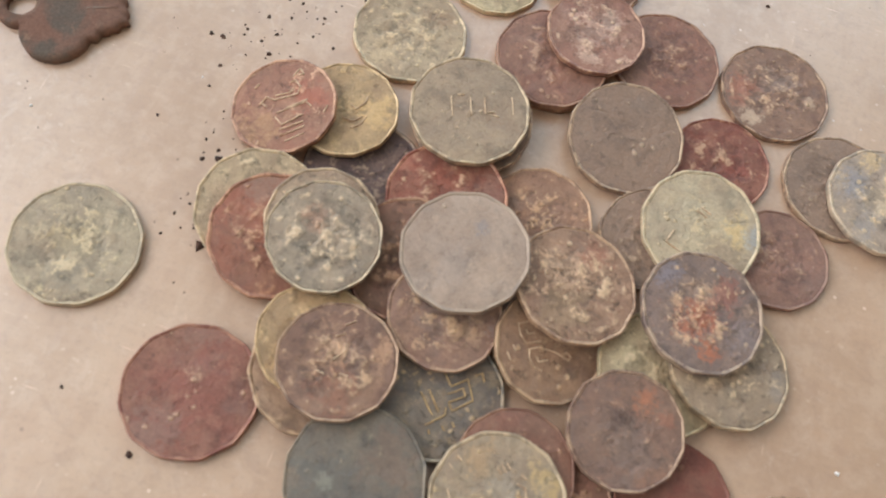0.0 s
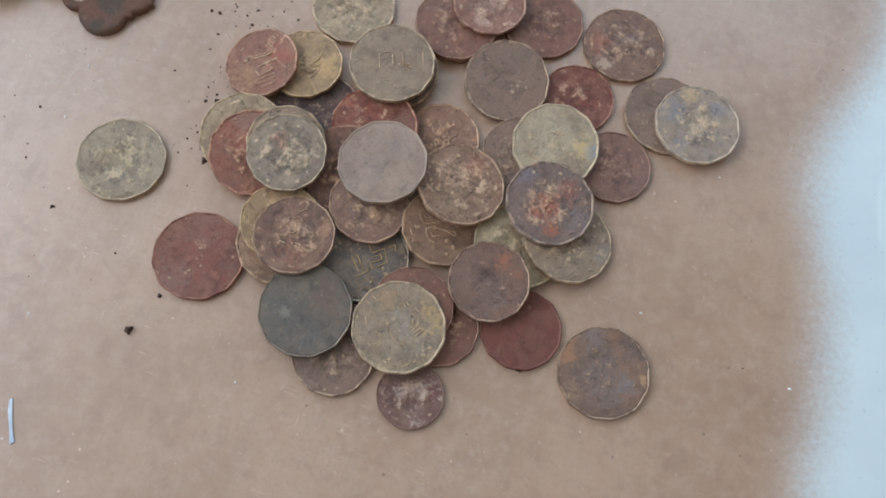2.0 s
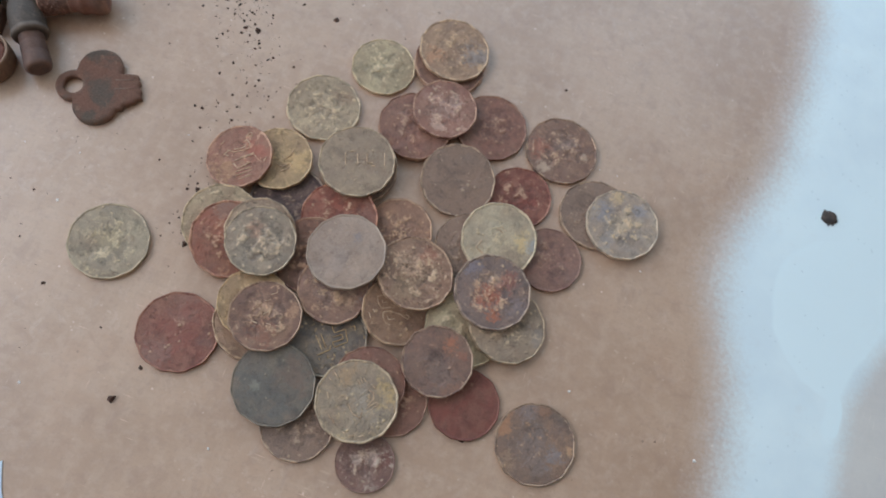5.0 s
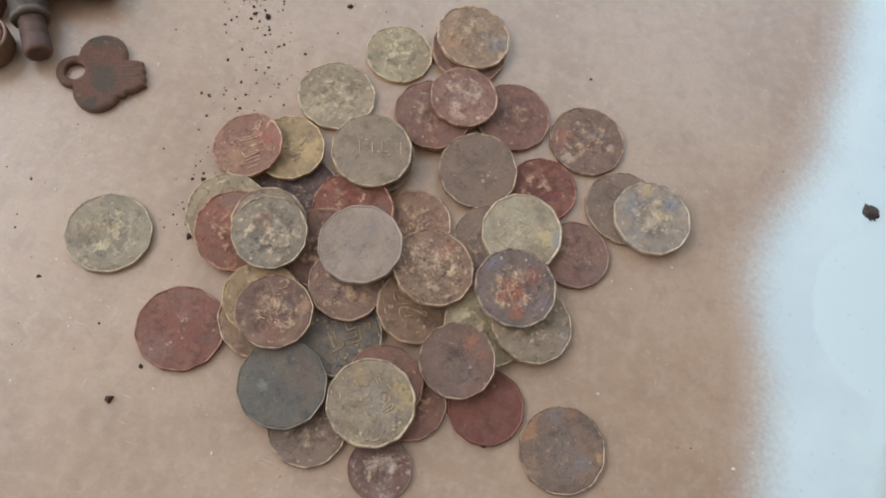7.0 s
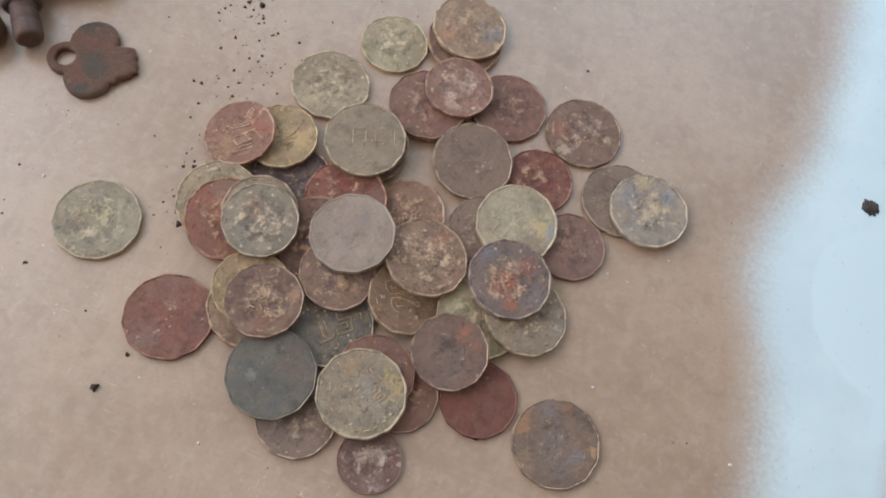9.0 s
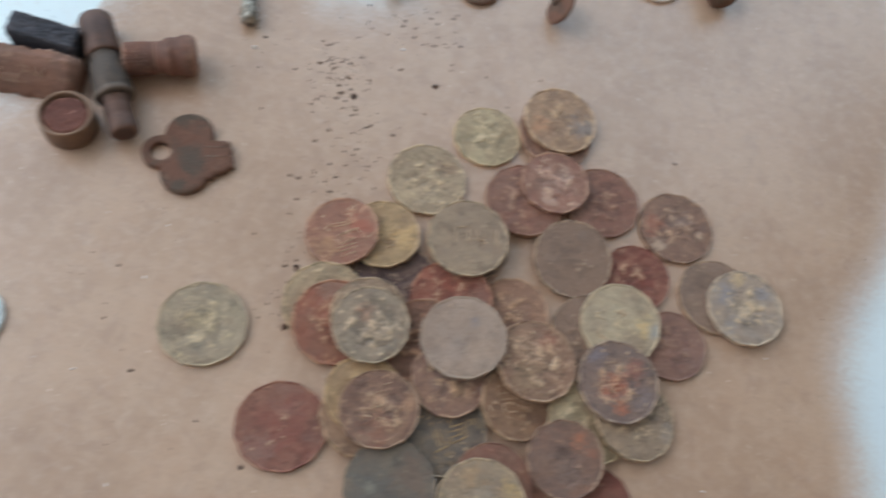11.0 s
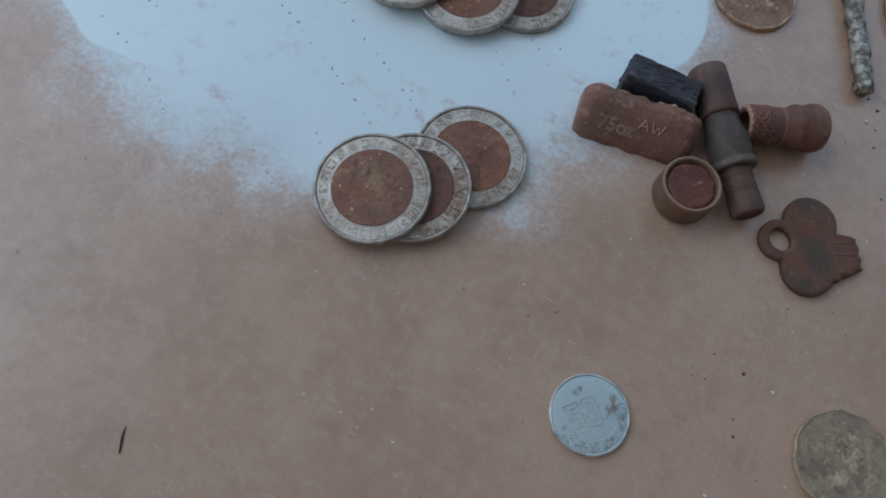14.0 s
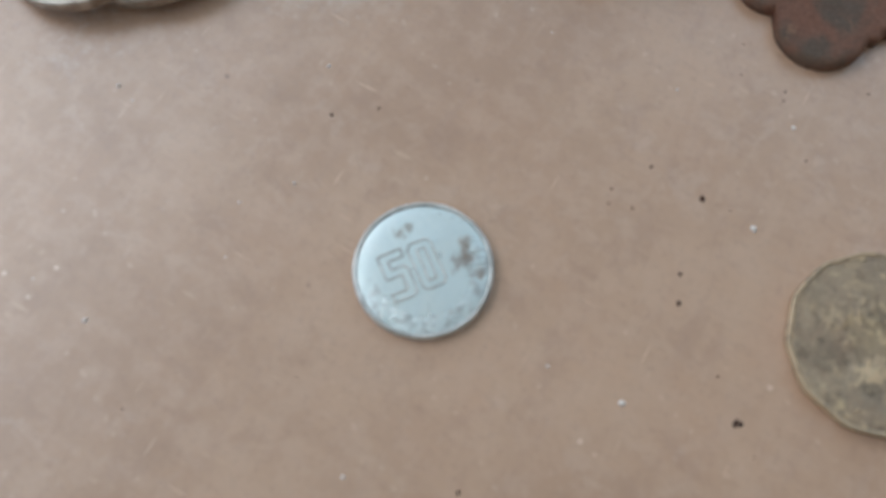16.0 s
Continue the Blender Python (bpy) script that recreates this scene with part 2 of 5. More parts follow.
    colour = n.mix(n.math("MULTIPLY", nicks, 0.65), colour, tone(214, 204, 194))
    streak = n.noise(1.0, 5, 0.65, where=n.stretched(260, 34, 100, -63))
    colour = n.mix(n.step(streak, 0.53, 0.7, 0.0, 0.2), colour, tone(158, 136, 122))
    colour = n.mix(n.step(streak, 0.46, 0.34, 0.0, 0.12), colour, tone(190, 170, 152))

    # spray: distance to the cloud's edge in metres, broken up by wobble and by single droplets
    wobble = n.math("MULTIPLY", n.math("SUBTRACT", n.noise(38, 6, 0.68), 0.5), 0.052)
    spatter = n.math("MULTIPLY", n.math("SUBTRACT", n.noise(800, 4, 0.6), 0.5), 0.020)
    loose = n.math("ADD", wobble, spatter)
    one = n.math("SUBTRACT", 0.085, away(-211, 108))
    one = n.step(n.math("ADD", one, loose), -0.015, 0.012)
    mist = n.math("MULTIPLY", n.math("SUBTRACT", n.noise(700, 5, 0.7), 0.5), 0.012)
    # the eastern cloud: a long edge with one broad lobe
    lobe = n.math("DIVIDE", n.math("SUBTRACT", y, 0.093), 0.031)
    lobe = n.math("MULTIPLY", n.math("EXPONENT", n.math("MULTIPLY", n.math("MULTIPLY", lobe, lobe), -1.0)), 0.0125)
    lean = n.math("MULTIPLY", n.math("MAXIMUM", n.math("SUBTRACT", y, 0.195), 0.0), 0.3)
    two = n.math("ADD", n.math("SUBTRACT", x, 0.1205), n.math("ADD", lobe, lean))
    back = n.math("SUBTRACT", n.math("MULTIPLY_ADD", n.math("MAXIMUM", n.math("SUBTRACT", y, 0.065), 0.0), 0.37, 0.1495), x)
    two = n.step(n.math("ADD", n.math("MULTIPLY_ADD", wobble, 0.12, mist), two), -0.013, 0.009)
    two = n.math("MULTIPLY", two, n.step(n.math("ADD", back, n.math("MULTIPLY", mist, 0.5)), -0.006, 0.003, 0.55, 1.0))
    three = n.step(n.math("ADD", n.math("SUBTRACT", 0.013, away(-60, 152)), n.math("MULTIPLY", loose, 0.7)), -0.012, 0.012, 0.0, 0.6)
    sprayed = n.math("MAXIMUM", n.math("MAXIMUM", one, two), three)

    # thick wet-looking film inside the clouds, with clean outlines
    bend = n.math("MULTIPLY", n.math("SUBTRACT", n.noise(60, 2), 0.5), 0.012)
    crisp = n.math("SUBTRACT", 0.0253, away(-149.5, 113.5))
    crisp = n.math("MAXIMUM", crisp, n.math("SUBTRACT", 0.0308, away(-241, 63)))
    # a run of wet paint that narrows to one drip
    right = n.math("ADD", n.math("MULTIPLY", n.math("SUBTRACT", x, 0.148), -0.94), n.math("MULTIPLY", n.math("SUBTRACT", y, 0.065), 0.347))
    left = n.math("ADD", n.math("MULTIPLY", n.math("SUBTRACT", x, 0.144), 0.58), n.math("MULTIPLY", n.math("SUBTRACT", y, 0.0595), 0.81))
    run = n.math("MINIMUM", n.math("MINIMUM", right, left), n.math("SUBTRACT", 0.026, away(149, 91)))
    run = n.math("MAXIMUM", run, n.math("SUBTRACT", 0.0025, away(147.7, 61, 1.0, 0.36)))
    crisp = n.math("MAXIMUM", crisp, run)
    crisp = n.step(n.math("ADD", crisp, n.math("MULTIPLY", bend, 0.4)), -0.0008, 0.0008)
    pool = n.math("MAXIMUM", n.math("SUBTRACT", 0.066, away(-220, 104)), n.math("SUBTRACT", 0.030, away(160, 112)))
    pool = n.step(n.math("ADD", pool, bend), -0.010, 0.012)
    film = n.math("MAXIMUM", crisp, pool)
    stain = n.math("MULTIPLY", n.step(n.noise(170, 7, 0.74), 0.52, 0.66), n.step(n.noise(30, 3), 0.46, 0.6))
    stain = n.math("MULTIPLY", stain, n.step(x, 0.08, 0.0, 0.1, 1.0))
    white = n.mix(n.step(n.noise(45, 5), 0.3, 0.7), tone(202, 220, 230), tone(210, 228, 236))
    white = n.mix(film, white, tone(214, 234, 243))
    white = n.mix(n.math("MULTIPLY", stain, n.math("SUBTRACT", 0.75, n.math("MULTIPLY", film, 0.42))), white, tone(180, 164, 156))
    bubble = n.math("MAXIMUM", rows, n.math("MULTIPLY", n.step(n.cells(230).outputs["Distance"], 0.09, 0.05), n.step(n.noise(110, 2), 0.58, 0.62)))
    bubble = n.math("MULTIPLY", bubble, n.step(x, 0.08, 0.0, 0.2, 1.0))
    white = n.mix(n.math("MULTIPLY", bubble, 0.75), white, tone(104, 112, 118))
    thick = n.math("MAXIMUM", sprayed, film)
    thin = n.step(thick, 0.75, 0.1)
    white = n.mix(n.math("MULTIPLY", thin, 0.6), white, tone(202, 192, 190))
    n.colour(n.mix(thick, colour, white))
    n.rough(n.mix(thick, (0.32, 0.32, 0.32, 1), n.mix(film, (0.42, 0.42, 0.42, 1), (0.28, 0.28, 0.28, 1))))
    relief = n.math("ADD", n.math("MULTIPLY", fine, 0.5), n.math("MULTIPLY", n.noise(900, 4), 0.35))
    relief = n.math("ADD", relief, n.math("MULTIPLY", n.math("MULTIPLY", film, thick), 0.7))
    return n.bump(relief, 0.35, 0.00018)


def plain(name, main, second, scale=200, rough=0.7, metal=0.0, depth=0.0001, contrast=0.12):
    n = Nodes(name, rough=rough, metal=metal).shifted()
    broad, grain = n.noise(scale, 6, 0.62), n.noise(scale * 7, 4, 0.6)
    colour = n.mix(n.step(broad, 0.5 - contrast, 0.5 + contrast), tone(*main), tone(*second))
    colour = n.mix(0.5, colour, n.mix(n.step(grain, 0.3, 0.7), (0.66, 0.66, 0.66, 1), (1, 1, 1, 1)), "MULTIPLY")
    n.colour(colour)
    return n.bump(n.math("ADD", broad, grain), 0.4, depth)


def nickel(name, soil):
    """Pale struck nickel with brown dirt caught between the signs; soil: how much of it."""
    n = Nodes(name, rough=0.4, metal=0.35)
    colour = n.mix(n.step(n.noise(260, 5, 0.65), 0.36, 0.62), tone(198, 199, 194), tone(174, 171, 163))
    for scale, low, shade in ((170, 0.62, (142, 116, 98)), (520, 0.64, (126, 110, 98)), (1100, 0.64, (100, 90, 82))):
        dirt = n.noise(scale, 7, 0.72, 0.4)
        colour = n.mix(n.step(dirt, low - 0.16 * soil, low + 0.10 - 0.13 * soil, 0.0, 0.35 + 0.45 * soil), colour, tone(*shade))
    n.colour(colour)
    return n.bump(n.math("ADD", n.noise(900, 6, 0.7), n.noise(420, 5, 0.7)), 0.6, 0.00018)


def steel_face():
    """Bright stamped steel with a frosted lower band and a brown stain beside the number."""
    n = Nodes("stamped_steel", rough=0.3, metal=0.7, spec=0.6)
    parts = n.add("ShaderNodeSeparateXYZ")
    n.put(n.place, parts.inputs[0])
    x, y = parts.outputs[0], parts.outputs[1]
    radius = n.math("SQRT", n.math("ADD", n.math("MULTIPLY", x, x), n.math("MULTIPLY", y, y)))
    haze = n.noise(240, 6, 0.66, 0.3)
    colour = n.mix(n.step(haze, 0.34, 0.64), tone(218, 242, 252), tone(198, 222, 232))
    legend = n.math("MULTIPLY", n.step(radius, 0.0056, 0.0060), n.math("MULTIPLY", n.step(n.noise(900, 5, 0.7), 0.44, 0.60), n.step(y, 0.002, -0.001)))
    colour = n.mix(n.math("MULTIPLY", legend, 0.6), colour, tone(140, 146, 148))
    for sx, sy, size, shade in ((4.8, -1.0, 1.5, (122, 100, 84)), (5.6, 0.6, 1.0, (140, 122, 106)), (6.2, -3.2, 0.8, (128, 112, 98)), (-0.9, 5.3, 0.7, (136, 134, 126)), (0.3, 5.4, 0.6, (136, 134, 126))):
        dx, dy = n.math("SUBTRACT", x, sx * MM), n.math("SUBTRACT", y, sy * MM)
        gap = n.math("SQRT", n.math("ADD", n.math("MULTIPLY", dx, dx), n.math("MULTIPLY", dy, dy)))
        gap = n.math("MULTIPLY_ADD", n.math("SUBTRACT", n.noise(700, 6, 0.72), 0.5), size * 5.0 * MM, gap)
        colour = n.mix(n.step(gap, size * 1.3 * MM, size * 0.3 * MM, 0.0, 0.65), colour, tone(*shade))
    n.colour(colour).rough(n.step(haze, 0.3, 0.7, 0.26, 0.4))
    return n.bump(n.math("ADD", n.noise(1300, 5, 0.7), n.math("MULTIPLY", legend, 0.8)), 0.35, 0.00012)


FACES, RIMS = {}, {}


def palette(name, main, second, accent, rim=0.85, **more):
    FACES[name] = coin_face("face_" + name, main, second, accent, **more)
    RIMS[name] = coin_rim("rim_" + name, main, rim)


palette("pale", (186, 194, 200), (168, 176, 182), (200, 208, 212))
palette("olive", (148, 137, 112), (130, 120, 99), (184, 172, 144), fleck=0.65)
palette("khaki", (158, 150, 122), (138, 130, 106), (178, 172, 145))
palette("brown", (122, 92, 78), (104, 80, 70), (150, 120, 100))
palette("greybrown", (124, 107, 94), (114, 100, 90), (146, 130, 114), fleck=0.35)
palette("dark", (92, 78, 74), (80, 68, 68), (112, 96, 90))
palette("greykhaki", (140, 128, 108), (130, 119, 104), (156, 145, 122), fleck=0.35)
palette("rustbrown", (114, 80, 66), (106, 86, 74), (156, 114, 90))
palette("khakibrown", (142, 120, 99), (124, 104, 88), (162, 142, 116))
palette("darkgold", (104, 100, 92), (94, 92, 90), (168, 150, 112), fleck=0.55)
palette("goldbrown", (138, 114, 92), (122, 99, 83), (170, 146, 116), fleck=0.55)
palette("olivegrey", (142, 130, 112), (124, 112, 98), (172, 156, 134), fleck=0.8)
palette("loose_olive", (144, 137, 118), (130, 124, 108), (186, 178, 146), rim=0.55, fleck=0.4,
        spots=(((198, 188, 150), -0.9, 0.6, 4.0, 0.6), ((112, 112, 104), 1.1, -5.0, 2.8, 0.6), ((168, 164, 140), 3.6, 5.2, 3.3, 0.5),))
palette("loose_red", (122, 77, 65), (110, 75, 65), (168, 140, 118), rim=0.5, fleck=0.3,
        spots=(((122, 112, 106), -3.1, -8.8, 5.0, 0.6), ((120, 108, 98), -1.7, 9.0, 3.3, 0.5), ((112, 74, 64), 1.5, -0.6, 4.4, 0.4),))
palette("patina", (116, 98, 86), (106, 94, 86), (172, 140, 108), fleck=0.25,
        spots=(((116, 112, 112), 0.7, -0.3, 6.1, 0.65), ((120, 126, 136), 6.1, -1.6, 2.4, 0.7), ((124, 122, 126), -3.7, 8.1, 3.1, 0.7), ((170, 126, 88), -9.3, 2.1, 2.9, 0.8), ((152, 132, 106), -6.1, -6.3, 2.2, 0.7), ((192, 160, 118), 9.1, 1.5, 1.3, 0.8), ((150, 110, 80), -0.5, 8.9, 2.2, 0.6),))
palette("redmatt", (114, 68, 58), (106, 66, 57), (128, 88, 74), rim=0.15, fleck=0.08, blue=0.0)
palette("ruststeel", (118, 92, 84), (104, 82, 76), (170, 164, 154), rim=0.3, fleck=0.3,
        spots=(((178, 173, 164), -2.4, -0.2, 1.6, 0.9), ((182, 176, 168), 1.2, 2.0, 1.9, 0.9), ((112, 66, 58), 4.2, 1.8, 2.3, 0.5), ((168, 160, 150), 2.3, -3.3, 1.1, 0.7),))
palette("brownpatch", (118, 95, 82), (108, 87, 77), (176, 146, 118), fleck=0.35,
        spots=(((188, 178, 158), -3.4, -6.9, 2.2, 0.8), ((152, 94, 76), -6.5, -1.6, 3.1, 0.7), ((180, 168, 148), 7.2, 0.0, 1.1, 0.8), ((136, 128, 124), 0.1, 2.5, 3.3, 0.6),))
palette("bluestained", (152, 130, 106), (136, 116, 98), (184, 160, 124), fleck=0.45,
        spots=(((118, 126, 138), 6.9, 0.5, 4.0, 0.75), ((168, 124, 92), -5.3, -4.7, 2.9, 0.7), ((188, 166, 128), 9.5, -2.6, 1.5, 0.8), ((128, 108, 90), -3.4, 2.2, 2.2, 0.6),))
palette("olivepit", (148, 138, 116), (132, 122, 103), (184, 172, 140), fleck=0.5,
        spots=(((126, 104, 84), 4.8, 5.7, 2.9, 0.7), ((104, 88, 74), -1.9, 1.6, 1.3, 0.7), ((178, 166, 136), -2.6, -4.8, 3.3, 0.6),))
palette("brownred", (122, 88, 75), (112, 84, 74), (158, 122, 100), rim=0.55, fleck=0.15)
palette("redpale", (130, 94, 81), (118, 88, 77), (188, 166, 148), fleck=0.5,
        spots=(((178, 166, 156), -0.7, -0.8, 3.9, 0.6), ((182, 170, 158), 1.9, 4.0, 2.0, 0.7), ((180, 166, 152), -0.4, -6.1, 2.0, 0.7),))
palette("redbright", (118, 69, 58), (109, 67, 57), (178, 146, 122), fleck=0.35, blue=0.05)
palette("bluepatch", (154, 147, 136), (142, 136, 128), (192, 176, 142), fleck=0.5,
        spots=(((116, 126, 144), -6.3, 1.9, 2.9, 0.8), ((122, 130, 146), 4.0, 5.6, 2.4, 0.75), ((128, 132, 140), -3.4, -5.7, 2.8, 0.5), ((194, 178, 146), -0.5, -0.2, 3.3, 0.6), ((194, 172, 124), -3.4, 7.5, 2.4, 0.7),))
palette("dullbrown", (126, 97, 87), (116, 92, 84), (150, 118, 100), rim=0.3, fleck=0.15)
palette("brownfleck", (138, 110, 91), (124, 98, 83), (176, 140, 106), fleck=0.5)
palette("brightred", (128, 75, 60), (116, 72, 60), (190, 160, 132), fleck=0.35, blue=0.08,
        spots=(((128, 112, 104), 7.0, 4.2, 3.3, 0.6),))
palette("gold", (156, 137, 102), (138, 120, 92), (194, 172, 124), fleck=0.5,
        spots=(((192, 166, 110), 5.7, 1.4, 2.9, 0.6),))
palette("redgold", (130, 92, 75), (118, 86, 73), (188, 158, 132), fleck=0.4,
        spots=(((168, 144, 106), -2.6, -4.9, 4.1, 0.6), ((152, 82, 64), 3.8, 3.2, 3.3, 0.6),))
palette("rustgrey", (130, 84, 67), (118, 82, 68), (166, 128, 100), fleck=0.35,
        spots=(((126, 116, 108), -3.8, 8.3, 4.6, 0.7),))
palette("brownblue", (130, 104, 91), (118, 98, 90), (176, 150, 120), fleck=0.35,
        spots=(((184, 164, 134), 3.9, -1.6, 3.1, 0.75), ((120, 126, 136), 8.8, 0.5, 2.0, 0.7), ((122, 122, 126), -2.3, -2.0, 2.9, 0.4),))
palette("paleblotch", (142, 130, 111), (128, 118, 104), (176, 164, 140), fleck=0.6,
        spots=(((128, 130, 136), 8.4, -0.0, 2.8, 0.5),))
palette("crusted", (132, 106, 88), (118, 97, 82), (190, 166, 138), fleck=0.7,
        spots=(((198, 178, 152), -0.9, 2.0, 4.0, 0.6), ((150, 92, 74), 1.9, 6.3, 2.9, 0.6), ((150, 136, 108), -1.1, -5.5, 4.2, 0.6),))
palette("cream", (162, 156, 134), (150, 144, 126), (196, 186, 152), fleck=0.3,
        spots=(((198, 178, 122), 6.0, 1.3, 2.6, 0.75), ((126, 144, 162), 9.6, 1.5, 1.8, 0.8), ((146, 146, 132), -3.9, 0.7, 4.4, 0.4),))
palette("lumpyolive", (136, 129, 114), (120, 114, 103), (186, 174, 152), fleck=0.6,
        spots=(((182, 170, 150), 0.9, 1.5, 3.9, 0.5), ((166, 120, 98), -2.2, 2.5, 2.3, 0.6), ((112, 106, 98), -0.6, -5.6, 2.9, 0.5),))
palette("greypink", (143, 131, 119), (134, 123, 113), (168, 152, 136), rim=0.25, fleck=0.12,
        spots=(((108, 112, 122), 1.2, 5.1, 1.3, 0.7), ((138, 132, 128), -2.1, -3.3, 4.4, 0.4), ((166, 150, 132), 5.9, -2.3, 3.3, 0.4),))
palette("blue", (100, 97, 90), (93, 93, 88), (134, 130, 112), rim=0.4, fleck=0.2,
        spots=(((86, 92, 92), -3.5, -2.7, 5.5, 0.7), ((112, 92, 79), 3.6, 4.0, 4.4, 0.6), ((134, 144, 134), -4.3, -2.4, 1.3, 0.7), ((88, 94, 96), 3.8, -5.6, 3.3, 0.6),))
palette("creamgold", (143, 133, 114), (129, 121, 107), (188, 172, 130), fleck=0.4,
        spots=(((132, 133, 130), 1.5, 0.6, 4.6, 0.6), ((184, 162, 102), 7.0, 4.2, 3.3, 0.7), ((168, 140, 102), -5.0, 5.7, 2.9, 0.6),))
palette("rustpale", (110, 86, 73), (102, 80, 69), (188, 158, 126), fleck=0.35,
        spots=(((194, 168, 136), -0.8, 1.8, 2.1, 0.7), ((178, 146, 114), 6.5, 3.9, 2.0, 0.75), ((136, 86, 66), 1.2, -4.9, 3.4, 0.5),))
palette("brownorange", (116, 94, 83), (107, 90, 83), (158, 116, 92), fleck=0.25,
        spots=(((172, 108, 76), 1.7, 5.6, 2.0, 0.75), ((114, 108, 105), 1.6, -3.6, 4.4, 0.5), ((150, 98, 76), 5.8, 3.6, 1.6, 0.6),))
palette("rustpurple", (114, 100, 95), (105, 94, 91), (188, 160, 130), fleck=0.5,
        spots=(((164, 86, 56), -1.0, -1.7, 4.0, 0.85), ((176, 98, 60), 2.0, -5.8, 2.0, 0.85), ((192, 168, 138), 0.0, 3.9, 2.2, 0.8), ((122, 127, 146), -7.4, 4.3, 2.6, 0.7), ((142, 84, 72), 3.3, 3.8, 3.1, 0.7), ((190, 160, 126), -4.9, 0.3, 1.3, 0.8), ((120, 118, 126), 8.3, -2.5, 3.3, 0.6),))

M_BOARD = board_material()
M_WOOD_EDGE = plain("raw_fibreboard", (120, 96, 78), (140, 114, 94), 120)
M_GROUND = plain("concrete_ground", (140, 138, 132), (158, 154, 148), 6, 0.9, 0.0, 0.002)
M_WALL = plain("pale_wall_paint", (205, 208, 206), (214, 216, 214), 8, 0.85, 0.0, 0.0005)
M_NUMERAL = plain("worn_brass_relief", (196, 172, 128), (160, 134, 98), 500, 0.45, 0.3)
M_NUMERAL_DULL = plain("dull_coin_relief", (204, 184, 158), (166, 142, 118), 500, 0.5, 0.2)
M_STEEL = plain("brushed_steel_coin", (206, 216, 220), (164, 172, 174), 300, 0.32, 0.45, 0.00008, 0.14)
M_STEEL_FACE = steel_face()
M_RING = plain("nickel_coin_rim", (182, 182, 178), (140, 134, 126), 420, 0.38, 0.45, 0.0001, 0.14)
M_CORE = coin_face("bronze_coin_core", (124, 84, 65), (108, 78, 64), (172, 136, 94), fleck=0.45, rough=0.55)
M_CORE_FLECKED = coin_face("flecked_bronze_core", (118, 85, 68), (107, 82, 69), (170, 140, 100), fleck=0.4, rough=0.55, spots=(((150, 138, 100), 2.0, 0.6, 3.2, 0.7), ((158, 136, 92), -1.0, -4.0, 1.6, 0.6), ((128, 82, 62), -4.0, 2.0, 3.0, 0.5)))
M_CORE_DARK = coin_face("dark_bronze_core", (102, 68, 57), (92, 66, 57), (126, 92, 74), fleck=0.35, rough=0.58)
M_RING_CLEAN = nickel("nickel_ring_clean", 0.25)
M_RING_WORN = nickel("nickel_ring_worn", 0.55)
M_RING_SOILED = nickel("nickel_ring_soiled", 0.9)
M_RUST_KEY = rust("rusted_key_iron", (116, 86, 72), (92, 82, 73), (134, 106, 88), 1.1, 0.1, 0.78, 0.0005, 0.15)
M_INGOT = rust("rust_stained_lead", (142, 108, 92), (124, 98, 86), (184, 156, 136), 1.0, 0.05, 0.66, 0.0005)
M_COAL = rust("charcoal_black", (80, 82, 90), (66, 68, 76), (112, 112, 120), 1.6, 0.0, 0.9, 0.0006)
M_CASE = rust("tarnished_case_brown", (100, 78, 68), (86, 72, 68), (120, 92, 78), 1.0, 0.25, 0.6, 0.00015)
M_CASE_BAND = rust("tarnished_case_grey", (98, 88, 80), (84, 77, 71), (116, 103, 92), 1.0, 0.2, 0.62, 0.00015)
M_FITTING = rust("rusted_fitting", (120, 84, 70), (104, 78, 68), (168, 132, 112), 0.9, 0.15, 0.62, 0.0002, 0.7)
M_CUP = rust("tarnished_brass_cup", (126, 103, 85), (110, 89, 75), (144, 119, 99), 1.0, 0.25, 0.55, 0.00015)
M_CUP_FILL = rust("red_brown_fill", (112, 74, 64), (100, 66, 58), (128, 88, 76), 0.8, 0.0, 0.8, 0.0002)
M_SILVER = plain("melted_silver_metal", (172, 172, 164), (96, 92, 84), 330, 0.34, 0.65, 0.0008, 0.08)
M_BOX = plain("grey_card", (196, 182, 170), (172, 158, 148), 260, 0.8, 0.0, 0.0003)
# the tray's card colour is darkened for the shade under the lid
M_BOX_EDGE = plain("shaded_card_edge", (120, 112, 110), (100, 94, 92), 200, 0.8)
M_BOX_LIP = plain("pale_card_edge", (206, 198, 190), (180, 170, 164), 300, 0.8)
M_BOX_WORN = plain("scuffed_violet_card", (150, 144, 152), (178, 172, 176), 420, 0.7, 0.0, 0.0003)
M_GREEN = plain("green_paper", (24, 172, 96), (30, 150, 86), 60, 0.6)
M_PAPER = plain("pale_blue_paper", (205, 222, 238), (190, 208, 228), 80, 0.6)
M_SOIL = plain("dark_soil", (80, 58, 48), (54, 42, 37), 700, 0.95, 0.0, 0.0003)
M_FLECK = plain("white_paint_fleck", (222, 224, 224), (208, 210, 212), 300, 0.6)
M_KNOT = plain("dark_knot", (44, 40, 40), (84, 74, 68), 300, 0.8, 0.0, 0.0004)


# ---- mesh helpers ----
def mesh_object(name, bm, material, smooth=True):
    data = bpy.data.meshes.new(name)
    bmesh.ops.recalc_face_normals(bm, faces=bm.faces)
    bm.to_mesh(data)
    bm.free()
    data.materials.append(material)
    if smooth:
        data.shade_smooth()
    return new(name, data)


def part(name, bm, material, parent, label="", smooth=True):
    ob = mesh_object(name, bm, material, smooth)
    ob.parent = parent
    return tagged(ob, label)


def thing(name, label, category, group=""):
    return tagged(new(name), label, category, group)


